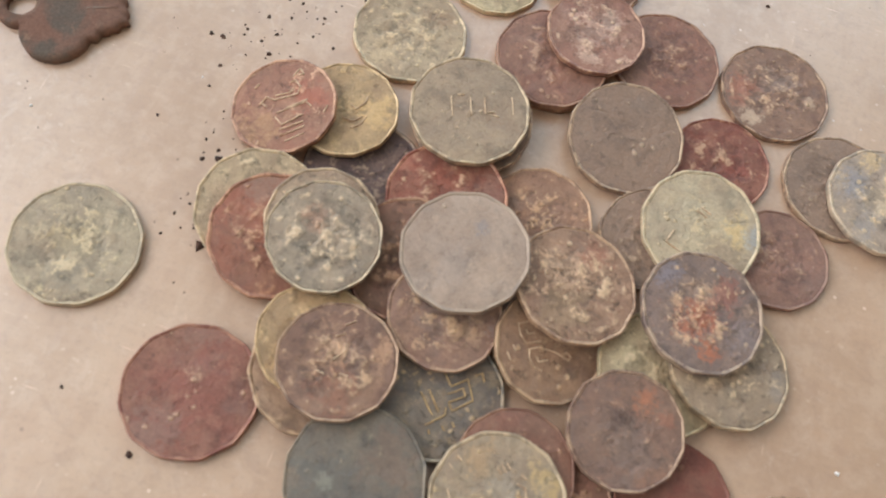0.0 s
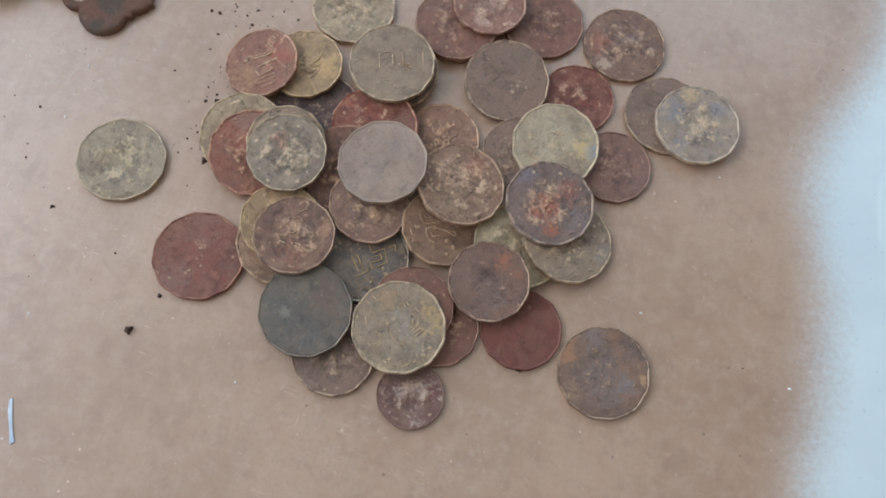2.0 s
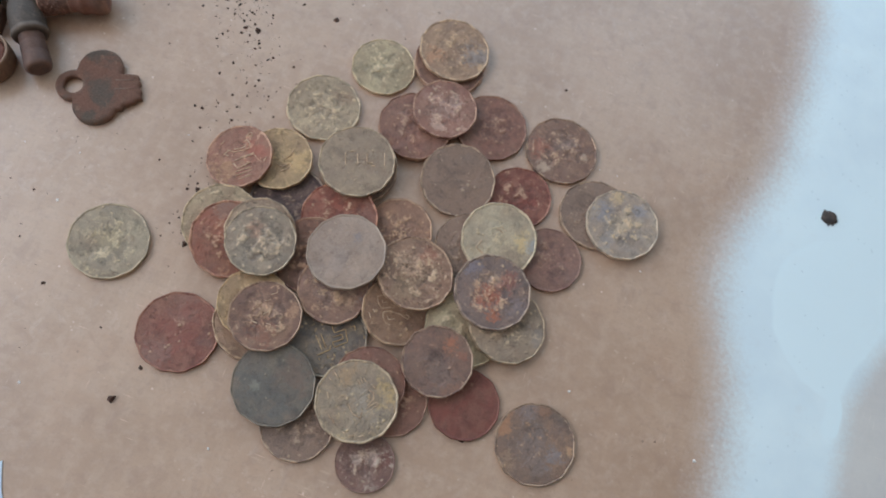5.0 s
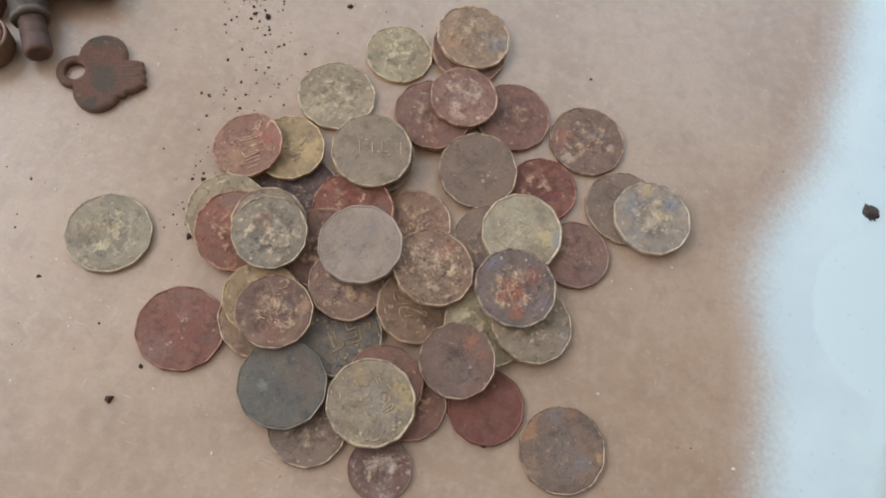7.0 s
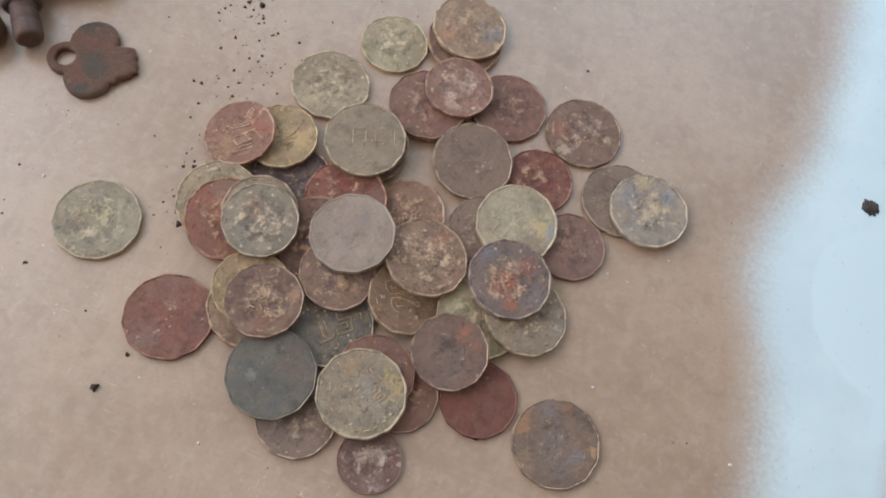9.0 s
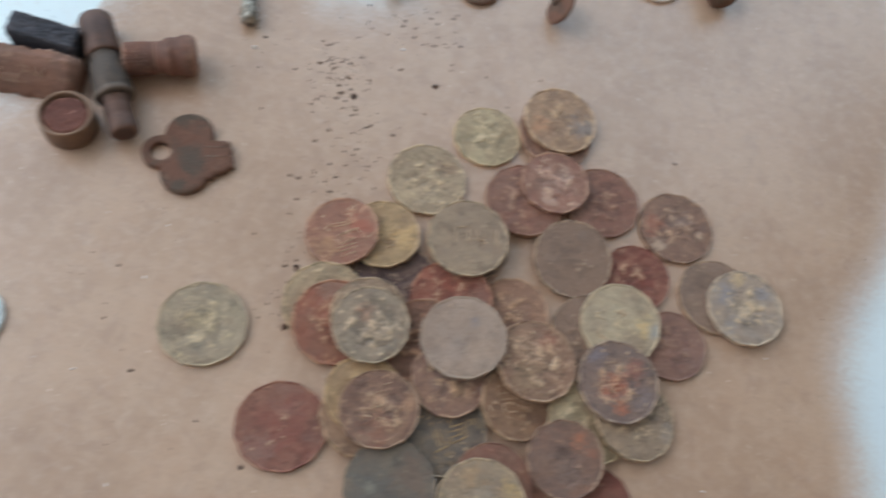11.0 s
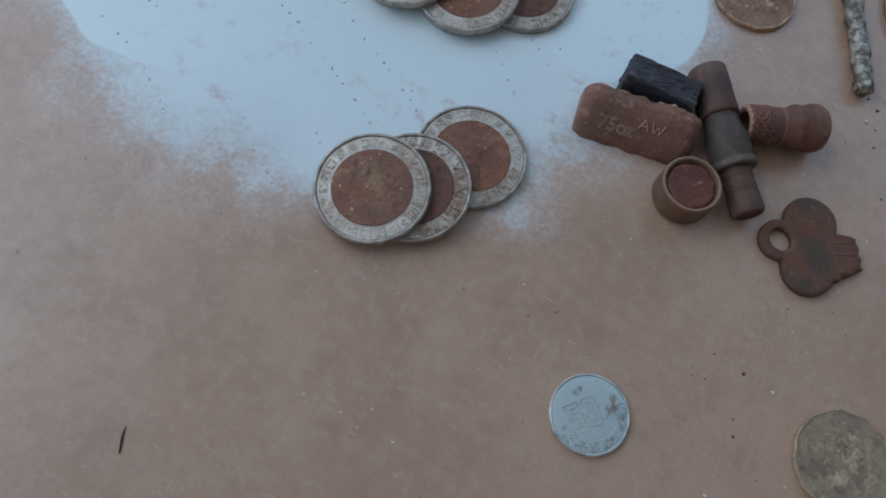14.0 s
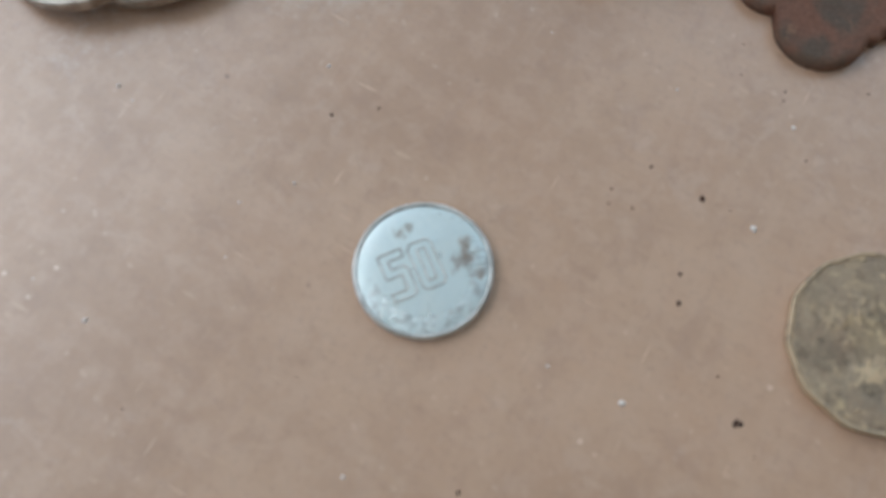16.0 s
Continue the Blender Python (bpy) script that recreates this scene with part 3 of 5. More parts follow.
def set_at(ob, x, y, z, a=0.0, b=0.0, turn=0.0):
    """Places a thing at millimetres with its base on a plane that rises a along x and b along y, turned about its own axis."""
    up = Vector((-a, -b, 1)).normalized()
    ob.matrix_world = Matrix.Translation((x * MM, y * MM, z * MM)) @ Vector((0, 0, 1)).rotation_difference(up).to_matrix().to_4x4() @ pose(0, 0, 0, 0, 0, turn)
    return ob


def bm_rings(rings, closed=False, cap_start=False, cap_end=False):
    """Joins rings of points, all of one length, by quads."""
    bm = bmesh.new()
    loops = [[bm.verts.new(p) for p in ring] for ring in rings]
    pairs = list(zip(loops, loops[1:])) + ([(loops[-1], loops[0])] if closed else [])
    for one, two in pairs:
        for i in range(len(one)):
            j = (i + 1) % len(one)
            bm.faces.new((one[i], one[j], two[j], two[i]))
    if cap_start:
        bm.faces.new(loops[0])
    if cap_end:
        bm.faces.new(loops[-1])
    return bm


def bm_turned(profile, segments=48, rough=0.0, seed=0, caps=True):
    """A body turned about z from (radius, height) in millimetres, with slight unevenness."""
    rings = []
    for r, h in profile:
        ring = []
        for i in range(segments):
            a = math.tau * i / segments
            k = r * MM * (1 + rough * noise.noise((3 * math.cos(a) + seed, 3 * math.sin(a), h * 0.4)))
            ring.append((k * math.cos(a), k * math.sin(a), h * MM))
        rings.append(ring)
    return bm_rings(rings, cap_start=caps, cap_end=caps)


def bm_slab(outlines, thick, bevel=0.25):
    """A flat plate of millimetre outlines (the first round the outside, the rest holes), with softened edges."""
    bm = bmesh.new()
    edges = []
    for outline in outlines:
        verts = [bm.verts.new((x * MM, y * MM, 0)) for x, y in outline]
        edges += [bm.edges.new((verts[i], verts[(i + 1) % len(verts)])) for i in range(len(verts))]
    faces = [g for g in bmesh.ops.triangle_fill(bm, use_beauty=True, use_dissolve=False, edges=edges)["geom"] if isinstance(g, bmesh.types.BMFace)]
    made = bmesh.ops.extrude_face_region(bm, geom=faces)["geom"]
    bmesh.ops.translate(bm, vec=(0, 0, thick * MM), verts=[v for v in made if isinstance(v, bmesh.types.BMVert)])
    bmesh.ops.recalc_face_normals(bm, faces=bm.faces)
    sharp = [e for e in bm.edges if len(e.link_faces) == 2 and e.calc_face_angle(0) > 0.9]
    bmesh.ops.bevel(bm, geom=sharp, offset=bevel * MM, segments=2, affect="EDGES", clamp_overlap=True)
    return bm


def bm_box(sx, sy, sz, bevel=0.3, segments=2):
    bm = bmesh.new()
    bmesh.ops.create_cube(bm, size=1, matrix=Matrix.Translation((0, 0, sz * MM / 2)) @ Matrix.Diagonal((sx * MM, sy * MM, sz * MM, 1)))
    bmesh.ops.bevel(bm, geom=bm.edges[:], offset=bevel * MM, segments=segments, affect="EDGES")
    return bm


def bm_text(body, size, stroke, width=1.0):
    """Outlined raised characters, as struck on a coin: centred, in millimetres."""
    font = bpy.data.curves.new("lettering", "FONT")
    font.body, font.size, font.align_x, font.align_y = body, size * MM, "CENTER", "CENTER"
    font.fill_mode, font.bevel_depth, font.bevel_resolution, font.resolution_u = "NONE", stroke * MM, 0, 4
    holder = bpy.data.objects.new("lettering", font)
    scene.collection.objects.link(holder)
    data = bpy.data.meshes.new_from_object(holder.evaluated_get(bpy.context.evaluated_depsgraph_get()))
    bm = bmesh.new()
    bm.from_mesh(data)
    bmesh.ops.scale(bm, vec=(width, 1, 0.7), verts=bm.verts)
    bpy.data.objects.remove(holder)
    bpy.data.curves.remove(font)
    bpy.data.meshes.remove(data)
    return bm


def bm_strokes(lines, stroke, high=0.5):
    """Raised straight bars along (x0, y0, x1, y1) in millimetres."""
    bm = bmesh.new()
    for x0, y0, x1, y1 in lines:
        a, b = Vector((x0, y0, 0)) * MM, Vector((x1, y1, 0)) * MM
        way = (b - a).normalized()
        side = Vector((-way.y, way.x, 0)) * stroke * MM / 2
        low = [bm.verts.new(p + Vector((0, 0, -0.1 * MM))) for p in (a - side, b - side, b + side, a + side)]
        top = [bm.verts.new(p + Vector((0, 0, stroke * high * MM))) for p in (a - side * 0.5, b - side * 0.5, b + side * 0.5, a + side * 0.5)]
        bm.faces.new(top)
        for i in range(4):
            bm.faces.new((low[i], low[(i + 1) % 4], top[(i + 1) % 4], top[i]))
    return bm


def bm_tube(points, radius, segments=10, rough=0.0, seed=0.0, taper=None):
    """A rod along points in millimetres."""
    rings = []
    for i, p in enumerate(points):
        here = Vector(p)
        way = (Vector(points[min(i + 1, len(points) - 1)]) - Vector(points[max(i - 1, 0)])).normalized()
        side = way.cross(Vector((0, 0, 1))).normalized()
        above = side.cross(way)
        r = radius * (taper(i / (len(points) - 1)) if taper else 1)
        ring = []
        for k in range(segments):
            a = math.tau * k / segments
            rr = r * (1 + rough * noise.noise((2 * math.cos(a) + seed, 2 * math.sin(a), i * 0.45 + seed)))
            ring.append((here + side * rr * math.cos(a) + above * rr * math.sin(a)) * MM)
        rings.append(ring)
    return bm_rings(rings, cap_start=True, cap_end=True)


# ---- the room (unseen, added for its light) and the table ----
def slab_between(bm, low, high):
    size, middle = Vector(high) - Vector(low), (Vector(high) + Vector(low)) / 2
    bmesh.ops.create_cube(bm, size=1, matrix=Matrix.Translation(middle) @ Matrix.Diagonal((*size, 1)))
    return bm


def setting(name, spans, material, label, category):
    bm = bmesh.new()
    for low, high in spans:
        slab_between(bm, low, high)
    return tagged(mesh_object(name, bm, material, False), label, category, kind="structure")


setting("floor", [((-0.88, -1.4, -0.85), (1.5, 0.95, -0.75))], M_GROUND, "grey concrete floor under the table", "floor")
# ceiling and walls are unseen, set close to bounce fill onto the table
setting("ceiling", [((-0.88, -1.4, 1.45), (1.5, 0.95, 1.55))], M_WALL, "unseen white ceiling added to bounce light", "ceiling")
setting("wall_west", [((-0.88, -1.4, -0.75), (-0.78, -0.95, 1.45)), ((-0.88, 0.75, -0.75), (-0.78, 0.95, 1.45)),
                      ((-0.88, -0.95, -0.75), (-0.78, 0.75, 0.1)), ((-0.88, -0.95, 1.35), (-0.78, 0.75, 1.45))], M_WALL, "unseen pale wall with a window opening, added for the light", "wall")
setting("wall_east", [((1.4, -1.4, -0.75), (1.5, 0.95, 1.45))], M_WALL, "unseen pale wall added to shape the light", "wall")
setting("wall_north", [((-0.78, 0.85, -0.75), (-0.7, 0.95, 1.45)), ((0.5, 0.85, -0.75), (1.4, 0.95, 1.45)),
                       ((-0.7, 0.85, -0.75), (0.5, 0.95, 0.1)), ((-0.7, 0.85, 1.15), (0.5, 0.95, 1.45))], M_WALL, "unseen pale wall added to shape the light", "wall")
setting("wall_south", [((-0.78, -1.4, -0.75), (1.4, -1.3, 1.45))], M_WALL, "unseen pale wall added to shape the light", "wall")

table = tagged(new("table"), "brown hardboard tabletop with white spray-paint patches", "table", kind="structure")
slab = bm_box(1200, 800, 18, 1.0)
bmesh.ops.translate(slab, vec=(-0.05, 0.1, -0.018), verts=slab.verts)
part("tabletop", slab, M_BOARD, table, smooth=False)
for lx in (-0.60, 0.50):
    for ly in (-0.25, 0.45):
        leg = part("leg", bm_box(45, 45, 732, 2.0), M_WOOD_EDGE, table)
        leg.location = (lx, ly, -0.75)


# ---- coins ----
def edge_radius(kind, a, seed):
    """The outline of a coin relative to its largest radius: twelve flats, scalloped a little on the larger kind."""
    if kind in "CE":
        return 1.0 + 0.002 * noise.noise((2 * math.cos(a) + seed, 2 * math.sin(a), 0))
    step = math.tau / 12
    u = ((a % step) - step / 2) / (step / 2)
    flat = math.cos(step / 2) / math.cos(u * step / 2)
    soft = 1 - 0.015 * (1 - abs(u) ** 2.2)
    if kind == "A":
        soft = 1 - 0.020 * (0.5 + 0.5 * math.cos(u * math.pi)) ** 0.8
    wear = 0.010 * noise.noise((2.2 * math.cos(a) + seed, 2.2 * math.sin(a), 1.7)) + 0.005 * noise.noise((9 * math.cos(a) + seed, 9 * math.sin(a), 4.1))
    return 0.004 + (0.3 * flat + 0.7 * soft if kind == "B" else 0.08 * flat + 0.92 * soft) + wear


SIZES = {"E": (7.75, 1.2), "A": (11.0, 1.42), "B": (9.75, 1.28), "C": (8.5, 1.3)}
made_coins = 0


def coin(kind, x, y, z, a, b, look_name, label, relief=1.0, turn=None, bars=(), dull=True):
    """One struck coin lying on the plane through (x, y, z): a worn face inside a raised rim."""
    global made_coins
    made_coins += 1
    rnd = random.Random(made_coins * 17)
    seed = made_coins * 3.7
    radius, thick = SIZES[kind]
    segments = 96
    spin = rnd.uniform(0, 360) if turn is None else turn
    name = {"A": "scalloped_coin", "B": "twelve_sided_coin", "C": "round_coin", "E": "round_coin"}[kind]
    middle = max(-0.12, min(0.26, relief * (0.26 * noise.fractal((seed, 0, seed), 0.9, 2.1, 4) + 0.1 * noise.noise((-seed, 0, 0)))))
    rings = [[(0.0005 * MM * math.cos(math.tau * i / segments), 0.0005 * MM * math.sin(math.tau * i / segments), (thick - 0.17 + middle) * MM) for i in range(segments)]]
    rise = [middle] * segments
    count = 30
    for k in range(1, count + 1):
        f = 0.955 * k / count
        ring = []
        for i in range(segments):
            t = math.tau * i / segments
            r = f * radius * (1 + (edge_radius(kind, t, seed) - 1) * f)
            px, py = r * math.cos(t), r * math.sin(t)
            n1 = noise.fractal((px * 0.42 + seed, py * 0.42, seed), 0.9, 2.1, 4)
            n2 = noise.noise((px * 1.6 - seed, py * 1.6, 0))
            bulk = max(0.0, 1 - (f / 0.74) ** 4)
            legend = math.exp(-((f - 0.80) / 0.05) ** 2) * max(0.0, noise.noise((t * 7, seed, f * 4)))
            h = relief * (0.26 * bulk * n1 + 0.10 * n2 * bulk + 0.22 * legend) + 0.03 * n2
            h = max(-0.12, min(0.26, h))
            ring.append((px * MM, py * MM, (thick - 0.17 + h) * MM))
            rise.append(h)
        rings.append(ring)
    under = [[(px, py, 0.05 * MM) for px, py, _ in rings[-1]], [(px * 0.01, py * 0.01, 0.06 * MM) for px, py, _ in rings[-1]]]
    ob = mesh_object(name, bm_rings(rings + under, cap_start=True, cap_end=True), FACES[look_name])
    height = ob.data.attributes.new("rise", "FLOAT", "POINT")
    for i, h in enumerate(rise):
        height.data[i].value = h
    groups = {"A": "pile of tarnished scalloped coins", "B": "pile of smaller twelve-sided coins", "C": "loose round coins", "E": "loose round coins"}
    tagged(ob, label, "coin", groups[kind])
    width = rnd.uniform(0.034, 0.052)
    section = [(1 - width - 0.02, thick - 0.22), (1 - width, thick - 0.09), (1 - width * 0.62, thick - 0.015), (1 - width * 0.3, thick),
               (0.996, thick - 0.10), (1.0, thick - 0.30), (1.0, 0.28), (0.992, 0.08), (0.96, 0.0), (1 - width - 0.02, 0.02)]
    loops = []
    for f, h in section:
        ring = []
        for i in range(segments):
            t = math.tau * i / segments
            e = edge_radius(kind, t, seed)
            lip = 0.035 * noise.noise((4 * math.cos(t) + seed, 4 * math.sin(t), 9)) if h > 0.5 else 0
            inner = 0.012 * noise.noise((5 * math.cos(t), 5 * math.sin(t) + seed, 3)) if f < 0.95 else 0
            r = radius * (f + inner) * e
            ring.append((r * math.cos(t) * MM, r * math.sin(t) * MM, (h + lip) * MM))
        loops.append(ring)
    part("rim", bm_rings(loops, closed=True), RIMS[look_name], ob, "raised worn rim")
    if bars:
        bm = bm_strokes(bars, 0.27, 0.4)
        bmesh.ops.rotate(bm, cent=(0, 0, 0), matrix=Matrix.Rotation(radians(-spin), 3, "Z"), verts=bm.verts)
        bmesh.ops.translate(bm, vec=(0, 0, (thick - 0.08) * MM), verts=bm.verts)
        part("raised_line_pattern", bm, M_NUMERAL_DULL if dull else M_NUMERAL, ob, "raised stepped lines", False)
    return set_at(ob, x, y, z, a, b, spin)


coin("A", -57.6, 35.1, 0.00, -0.00, -0.00, "loose_olive", "olive-grey tarnished brass scalloped coin lying on the board", relief=1.1, turn=0)
coin("A", -29.9, 18.8, 0.00, -0.00, -0.00, "loose_red", "rust-red corroded scalloped coin lying on the board", relief=0.25, turn=0)
coin("A", 69.1, 24.0, 0.00, -0.00, -0.00, "patina", "brown coin with blue-grey patina, lying on the board", relief=0.5, turn=0)
coin("B", 47.9, 27.4, 0.00, -0.00, -0.00, "redmatt", "dark matt red rusted twelve-sided coin lying on the board", relief=0.15)
coin("E", 28.5, 4.3, 0.00, -0.00, -0.00, "ruststeel", "small round rusty steel coin lying on the board", turn=0)
coin("A", 51.1, 109.8, 0.00, -0.00, -0.00, "brownpatch", "brown blotched scalloped coin lying on the board", turn=0)
coin("B", -8.5, 115.6, 0.00, -0.00, -0.00, "khaki", "khaki tarnished twelve-sided coin lying on the board")
coin("A", 9.9, 124.2, 0.74, -0.06, -0.02, "brown", "brown tarnished scalloped coin resting on other coins")
coin("A", 9.8, 128.5, 2.13, -0.06, -0.02, "bluestained", "olive-brown stained scalloped coin resting on other coins", turn=0)
coin("A", -19.8, 95.5, 0.00, -0.00, -0.00, "olivepit", "olive-grey tarnished brass scalloped coin lying on the board", relief=1.1, turn=0)
coin("A", 28.7, 108.8, 0.00, -0.00, -0.00, "brownred", "red-brown rusted scalloped coin lying on the board")
coin("A", 7.9, 99.9, 0.00, -0.00, -0.00, "brown", "brown tarnished scalloped coin lying on the board")
coin("A", 7.5, 99.6, 1.52, -0.00, -0.00, "brownred", "red-brown rusted scalloped coin resting on other coins")
coin("B", 13.9, 107.6, 2.99, -0.00, -0.00, "redpale", "pale-worn red twelve-sided coin resting on other coins", turn=0)
coin("B", 43.6, 90.3, 0.00, -0.00, -0.00, "redbright", "bright rust-red twelve-sided coin lying on the board")
coin("A", 25.0, 87.8, 2.04, -0.04, 0.14, "greybrown", "dull grey-brown scalloped coin leaning on other coins", relief=0.2)
coin("A", 66.6, 93.6, 0.00, -0.00, -0.00, "greybrown", "dull grey-brown scalloped coin lying on the board")
coin("A", 74.7, 92.9, 1.52, -0.00, -0.00, "bluepatch", "blue-spotted tarnished scalloped coin resting on other coins", turn=0)
coin("B", 57.5, 75.0, 0.00, -0.00, -0.00, "dullbrown", "red-brown rusted twelve-sided coin lying on the board")
coin("B", 34.5, 69.9, 1.06, -0.02, 0.10, "greybrown", "dull grey-brown twelve-sided coin leaning on other coins")
coin("B", 14.3, 67.6, 0.00, -0.00, -0.00, "brownfleck", "brown tarnished twelve-sided coin lying on the board")
coin("A", -2.6, 80.8, 1.56, 0.06, 0.12, "greybrown", "dull grey-brown scalloped coin leaning on other coins")
coin("A", -17.7, 64.1, 0.00, -0.00, -0.00, "dark", "dark brown scalloped coin lying on the board")
coin("A", -2.2, 63.7, 1.89, -0.02, 0.08, "brightred", "bright rust-red scalloped coin resting on other coins", turn=0)
coin("A", -3.7, 81.0, 4.37, -0.00, 0.02, "greykhaki", "smooth grey-khaki scalloped coin resting on other coins", relief=0.35, turn=0, bars=((-4.0, 1.3, -2.6, -2.4), (-0.7, 2.3, 0.6, -1.1), (1.7, 3.3, 2.9, 0.1), (3.2, 0.6, 4.3, 1.1), (4.3, 0.3, 5.3, 0.4), (6.4, 5.1, 7.7, 1.7), (-3.0, 2.1, -1.8, 2.6)))
coin("B", -25.0, 74.5, 1.68, 0.05, 0.00, "gold", "golden tarnished brass twelve-sided coin resting on other coins", relief=0.5, turn=0, bars=((0.4, 1.1, 1.9, 0.6), (1.9, 0.6, 2.9, 2.1), (2.9, 2.1, 3.0, 3.6), (0.0, -1.9, 2.1, -2.1), (2.1, -2.1, 3.4, -0.6), (2.3, -3.5, 3.7, -2.2), (3.7, -2.2, 4.1, -0.3)))
coin("B", -35.1, 70.8, 2.27, 0.20, 0.08, "redgold", "pale-worn red twelve-sided coin leaning on other coins", relief=0.6, turn=0, bars=((-2.9, -1.1, -4.2, -0.7), (-4.2, -0.7, -3.7, 0.7), (-3.7, 0.7, -1.9, 0.6), (-1.9, 0.6, 1.6, 2.8), (1.6, 2.8, 1.5, 4.4), (1.5, 4.4, 0.2, 5.3), (0.2, 5.3, -0.5, 4.7), (-2.1, 1.4, 0.0, 2.6), (0.0, 2.6, 0.6, 3.5), (-0.6, -2.7, 1.2, -3.8), (1.2, -3.8, 4.1, -0.8), (-0.6, -1.8, 3.7, 1.7), (3.7, 1.7, 5.0, 1.1), (0.6, -0.5, 3.8, 2.2), (1.6, -5.9, 3.5, -4.5), (3.5, -4.5, 5.2, -2.9), (2.9, -6.8, 3.8, -5.9), (3.8, -5.9, 5.7, -4.3), (-0.5, 6.1, 0.1, 7.8), (0.1, 7.8, 1.2, 7.0), (1.2, 7.0, 0.3, 6.5), (1.2, -4.8, 4.7, -2.1), (-6.5, 1.8, -6.0, 2.9), (7.5, 0.5, 7.8, 2.0)))
coin("A", -31.7, 50.8, 1.69, -0.04, 0.14, "olive", "olive-grey tarnished brass scalloped coin leaning on other coins")
coin("A", -27.5, 47.0, 2.47, -0.04, 0.14, "rustgrey", "rust-brown scalloped coin leaning on other coins", turn=0)
coin("A", -4.9, 50.9, 2.11, -0.02, 0.18, "rustbrown", "rust-brown scalloped coin leaning on other coins")
coin("A", -12.4, 28.3, 0.86, -0.06, -0.04, "khakibrown", "khaki-brown scalloped coin leaning on other coins")
coin("B", -14.3, 32.5, 2.55, -0.08, -0.02, "gold", "golden tarnished brass twelve-sided coin leaning on other coins")
coin("A", 7.2, 31.0, 0.98, -0.08, -0.02, "darkgold", "dark brass scalloped coin leaning on other coins", relief=0.4, turn=0, dull=False, bars=((-0.3, 3.8, 1.4, 1.9), (1.4, 1.9, 3.7, 4.0), (3.7, 4.0, 5.5, 1.0), (5.5, 1.0, 2.8, -1.8), (2.8, -1.8, 1.8, -0.7), (1.8, -0.7, 4.1, 1.2), (4.1, 1.2, 3.4, 2.3), (3.4, 2.3, 1.4, 0.6), (-2.9, -0.6, -0.1, -3.5), (-1.8, 0.2, 0.8, -2.7), (1.7, -1.6, 1.9, -2.8), (1.9, -2.8, -0.6, -5.4), (0.1, -5.9, 0.5, -6.5), (2.0, -4.6, 2.5, -5.2), (3.3, -3.5, 3.9, -4.1), (4.6, 4.9, 5.7, 5.8), (5.7, 5.8, 6.4, 4.5)))
coin("B", 4.0, 43.6, 3.30, -0.06, 0.06, "brownblue", "brown coin with grey-blue edge, leaning on other coins", turn=0)
coin("B", 21.9, 44.5, 2.23, -0.22, 0.04, "goldbrown", "golden-brown twelve-sided coin leaning on other coins", relief=0.5, turn=0, bars=((-1.9, 0.2, -4.1, -1.1), (-4.1, -1.1, -5.5, -0.1), (-5.5, -0.1, -6.4, 1.5), (-6.4, 1.5, -4.6, 2.7), (-3.3, 1.1, -4.4, 0.5), (-4.4, 0.5, -4.8, 1.1), (3.7, -1.0, 1.2, -0.6), (1.2, -0.6, -1.8, -0.9), (-1.8, -0.9, -3.3, -1.8), (-3.3, -1.8, -2.9, -3.2), (-2.9, -3.2, -1.5, -4.4), (-1.5, -4.4, -0.2, -4.4), (0.3, -2.3, -1.2, -3.2), (-1.2, -3.2, -1.8, -2.5), (2.8, 0.1, 3.9, -0.3), (3.9, -0.3, 3.7, -1.2), (-6.9, -3.5, -5.9, -4.7), (-6.2, -2.2, -5.5, -2.9)))
coin("A", 41.0, 46.4, 1.25, -0.08, -0.06, "khaki", "khaki tarnished scalloped coin leaning on other coins")
coin("A", 52.0, 51.7, 1.48, -0.10, -0.08, "paleblotch", "olive-brown stained scalloped coin leaning on other coins", turn=0)
coin("A", 23.1, 55.7, 3.94, -0.12, -0.12, "crusted", "brown and olive mottled scalloped coin leaning on other coins", relief=1.2, turn=0)
coin("A", 42.0, 74.5, 2.70, -0.02, 0.10, "cream", "pale cream tarnished scalloped coin leaning on other coins", relief=0.3, turn=0, bars=((-4.6, -2.1, -5.5, -4.7), (-5.5, -4.7, -2.9, -5.5), (-1.6, 2.8, 0.4, 2.2), (-1.0, 3.7, 1.1, 3.0)))
coin("B", -20.4, 51.3, 4.35, -0.04, 0.14, "olivegrey", "mottled olive-grey twelve-sided coin leaning on other coins", relief=1.2)
coin("B", -19.0, 48.7, 5.45, -0.04, 0.12, "lumpyolive", "mottled olive-grey twelve-sided coin leaning on other coins", relief=1.5, turn=0)
coin("A", 3.8, 53.9, 6.27, 0.10, -0.00, "greypink", "smooth grey-pink scalloped coin resting on other coins", relief=0.15, turn=0)
coin("B", 8.6, 7.3, 0.00, -0.00, -0.00, "greybrown", "dull grey-brown twelve-sided coin lying on the board")
coin("A", -0.8, 14.5, 2.47, -0.00, 0.10, "blue", "blue-black corroded scalloped coin resting on other coins", relief=0.25, turn=0)
coin("B", 29.2, 21.6, 0.00, -0.00, -0.00, "brownred", "red-brown rusted twelve-sided coin lying on the board")
coin("B", 22.2, 23.7, 1.80, -0.04, -0.00, "brownred", "red-brown rusted twelve-sided coin resting on other coins")
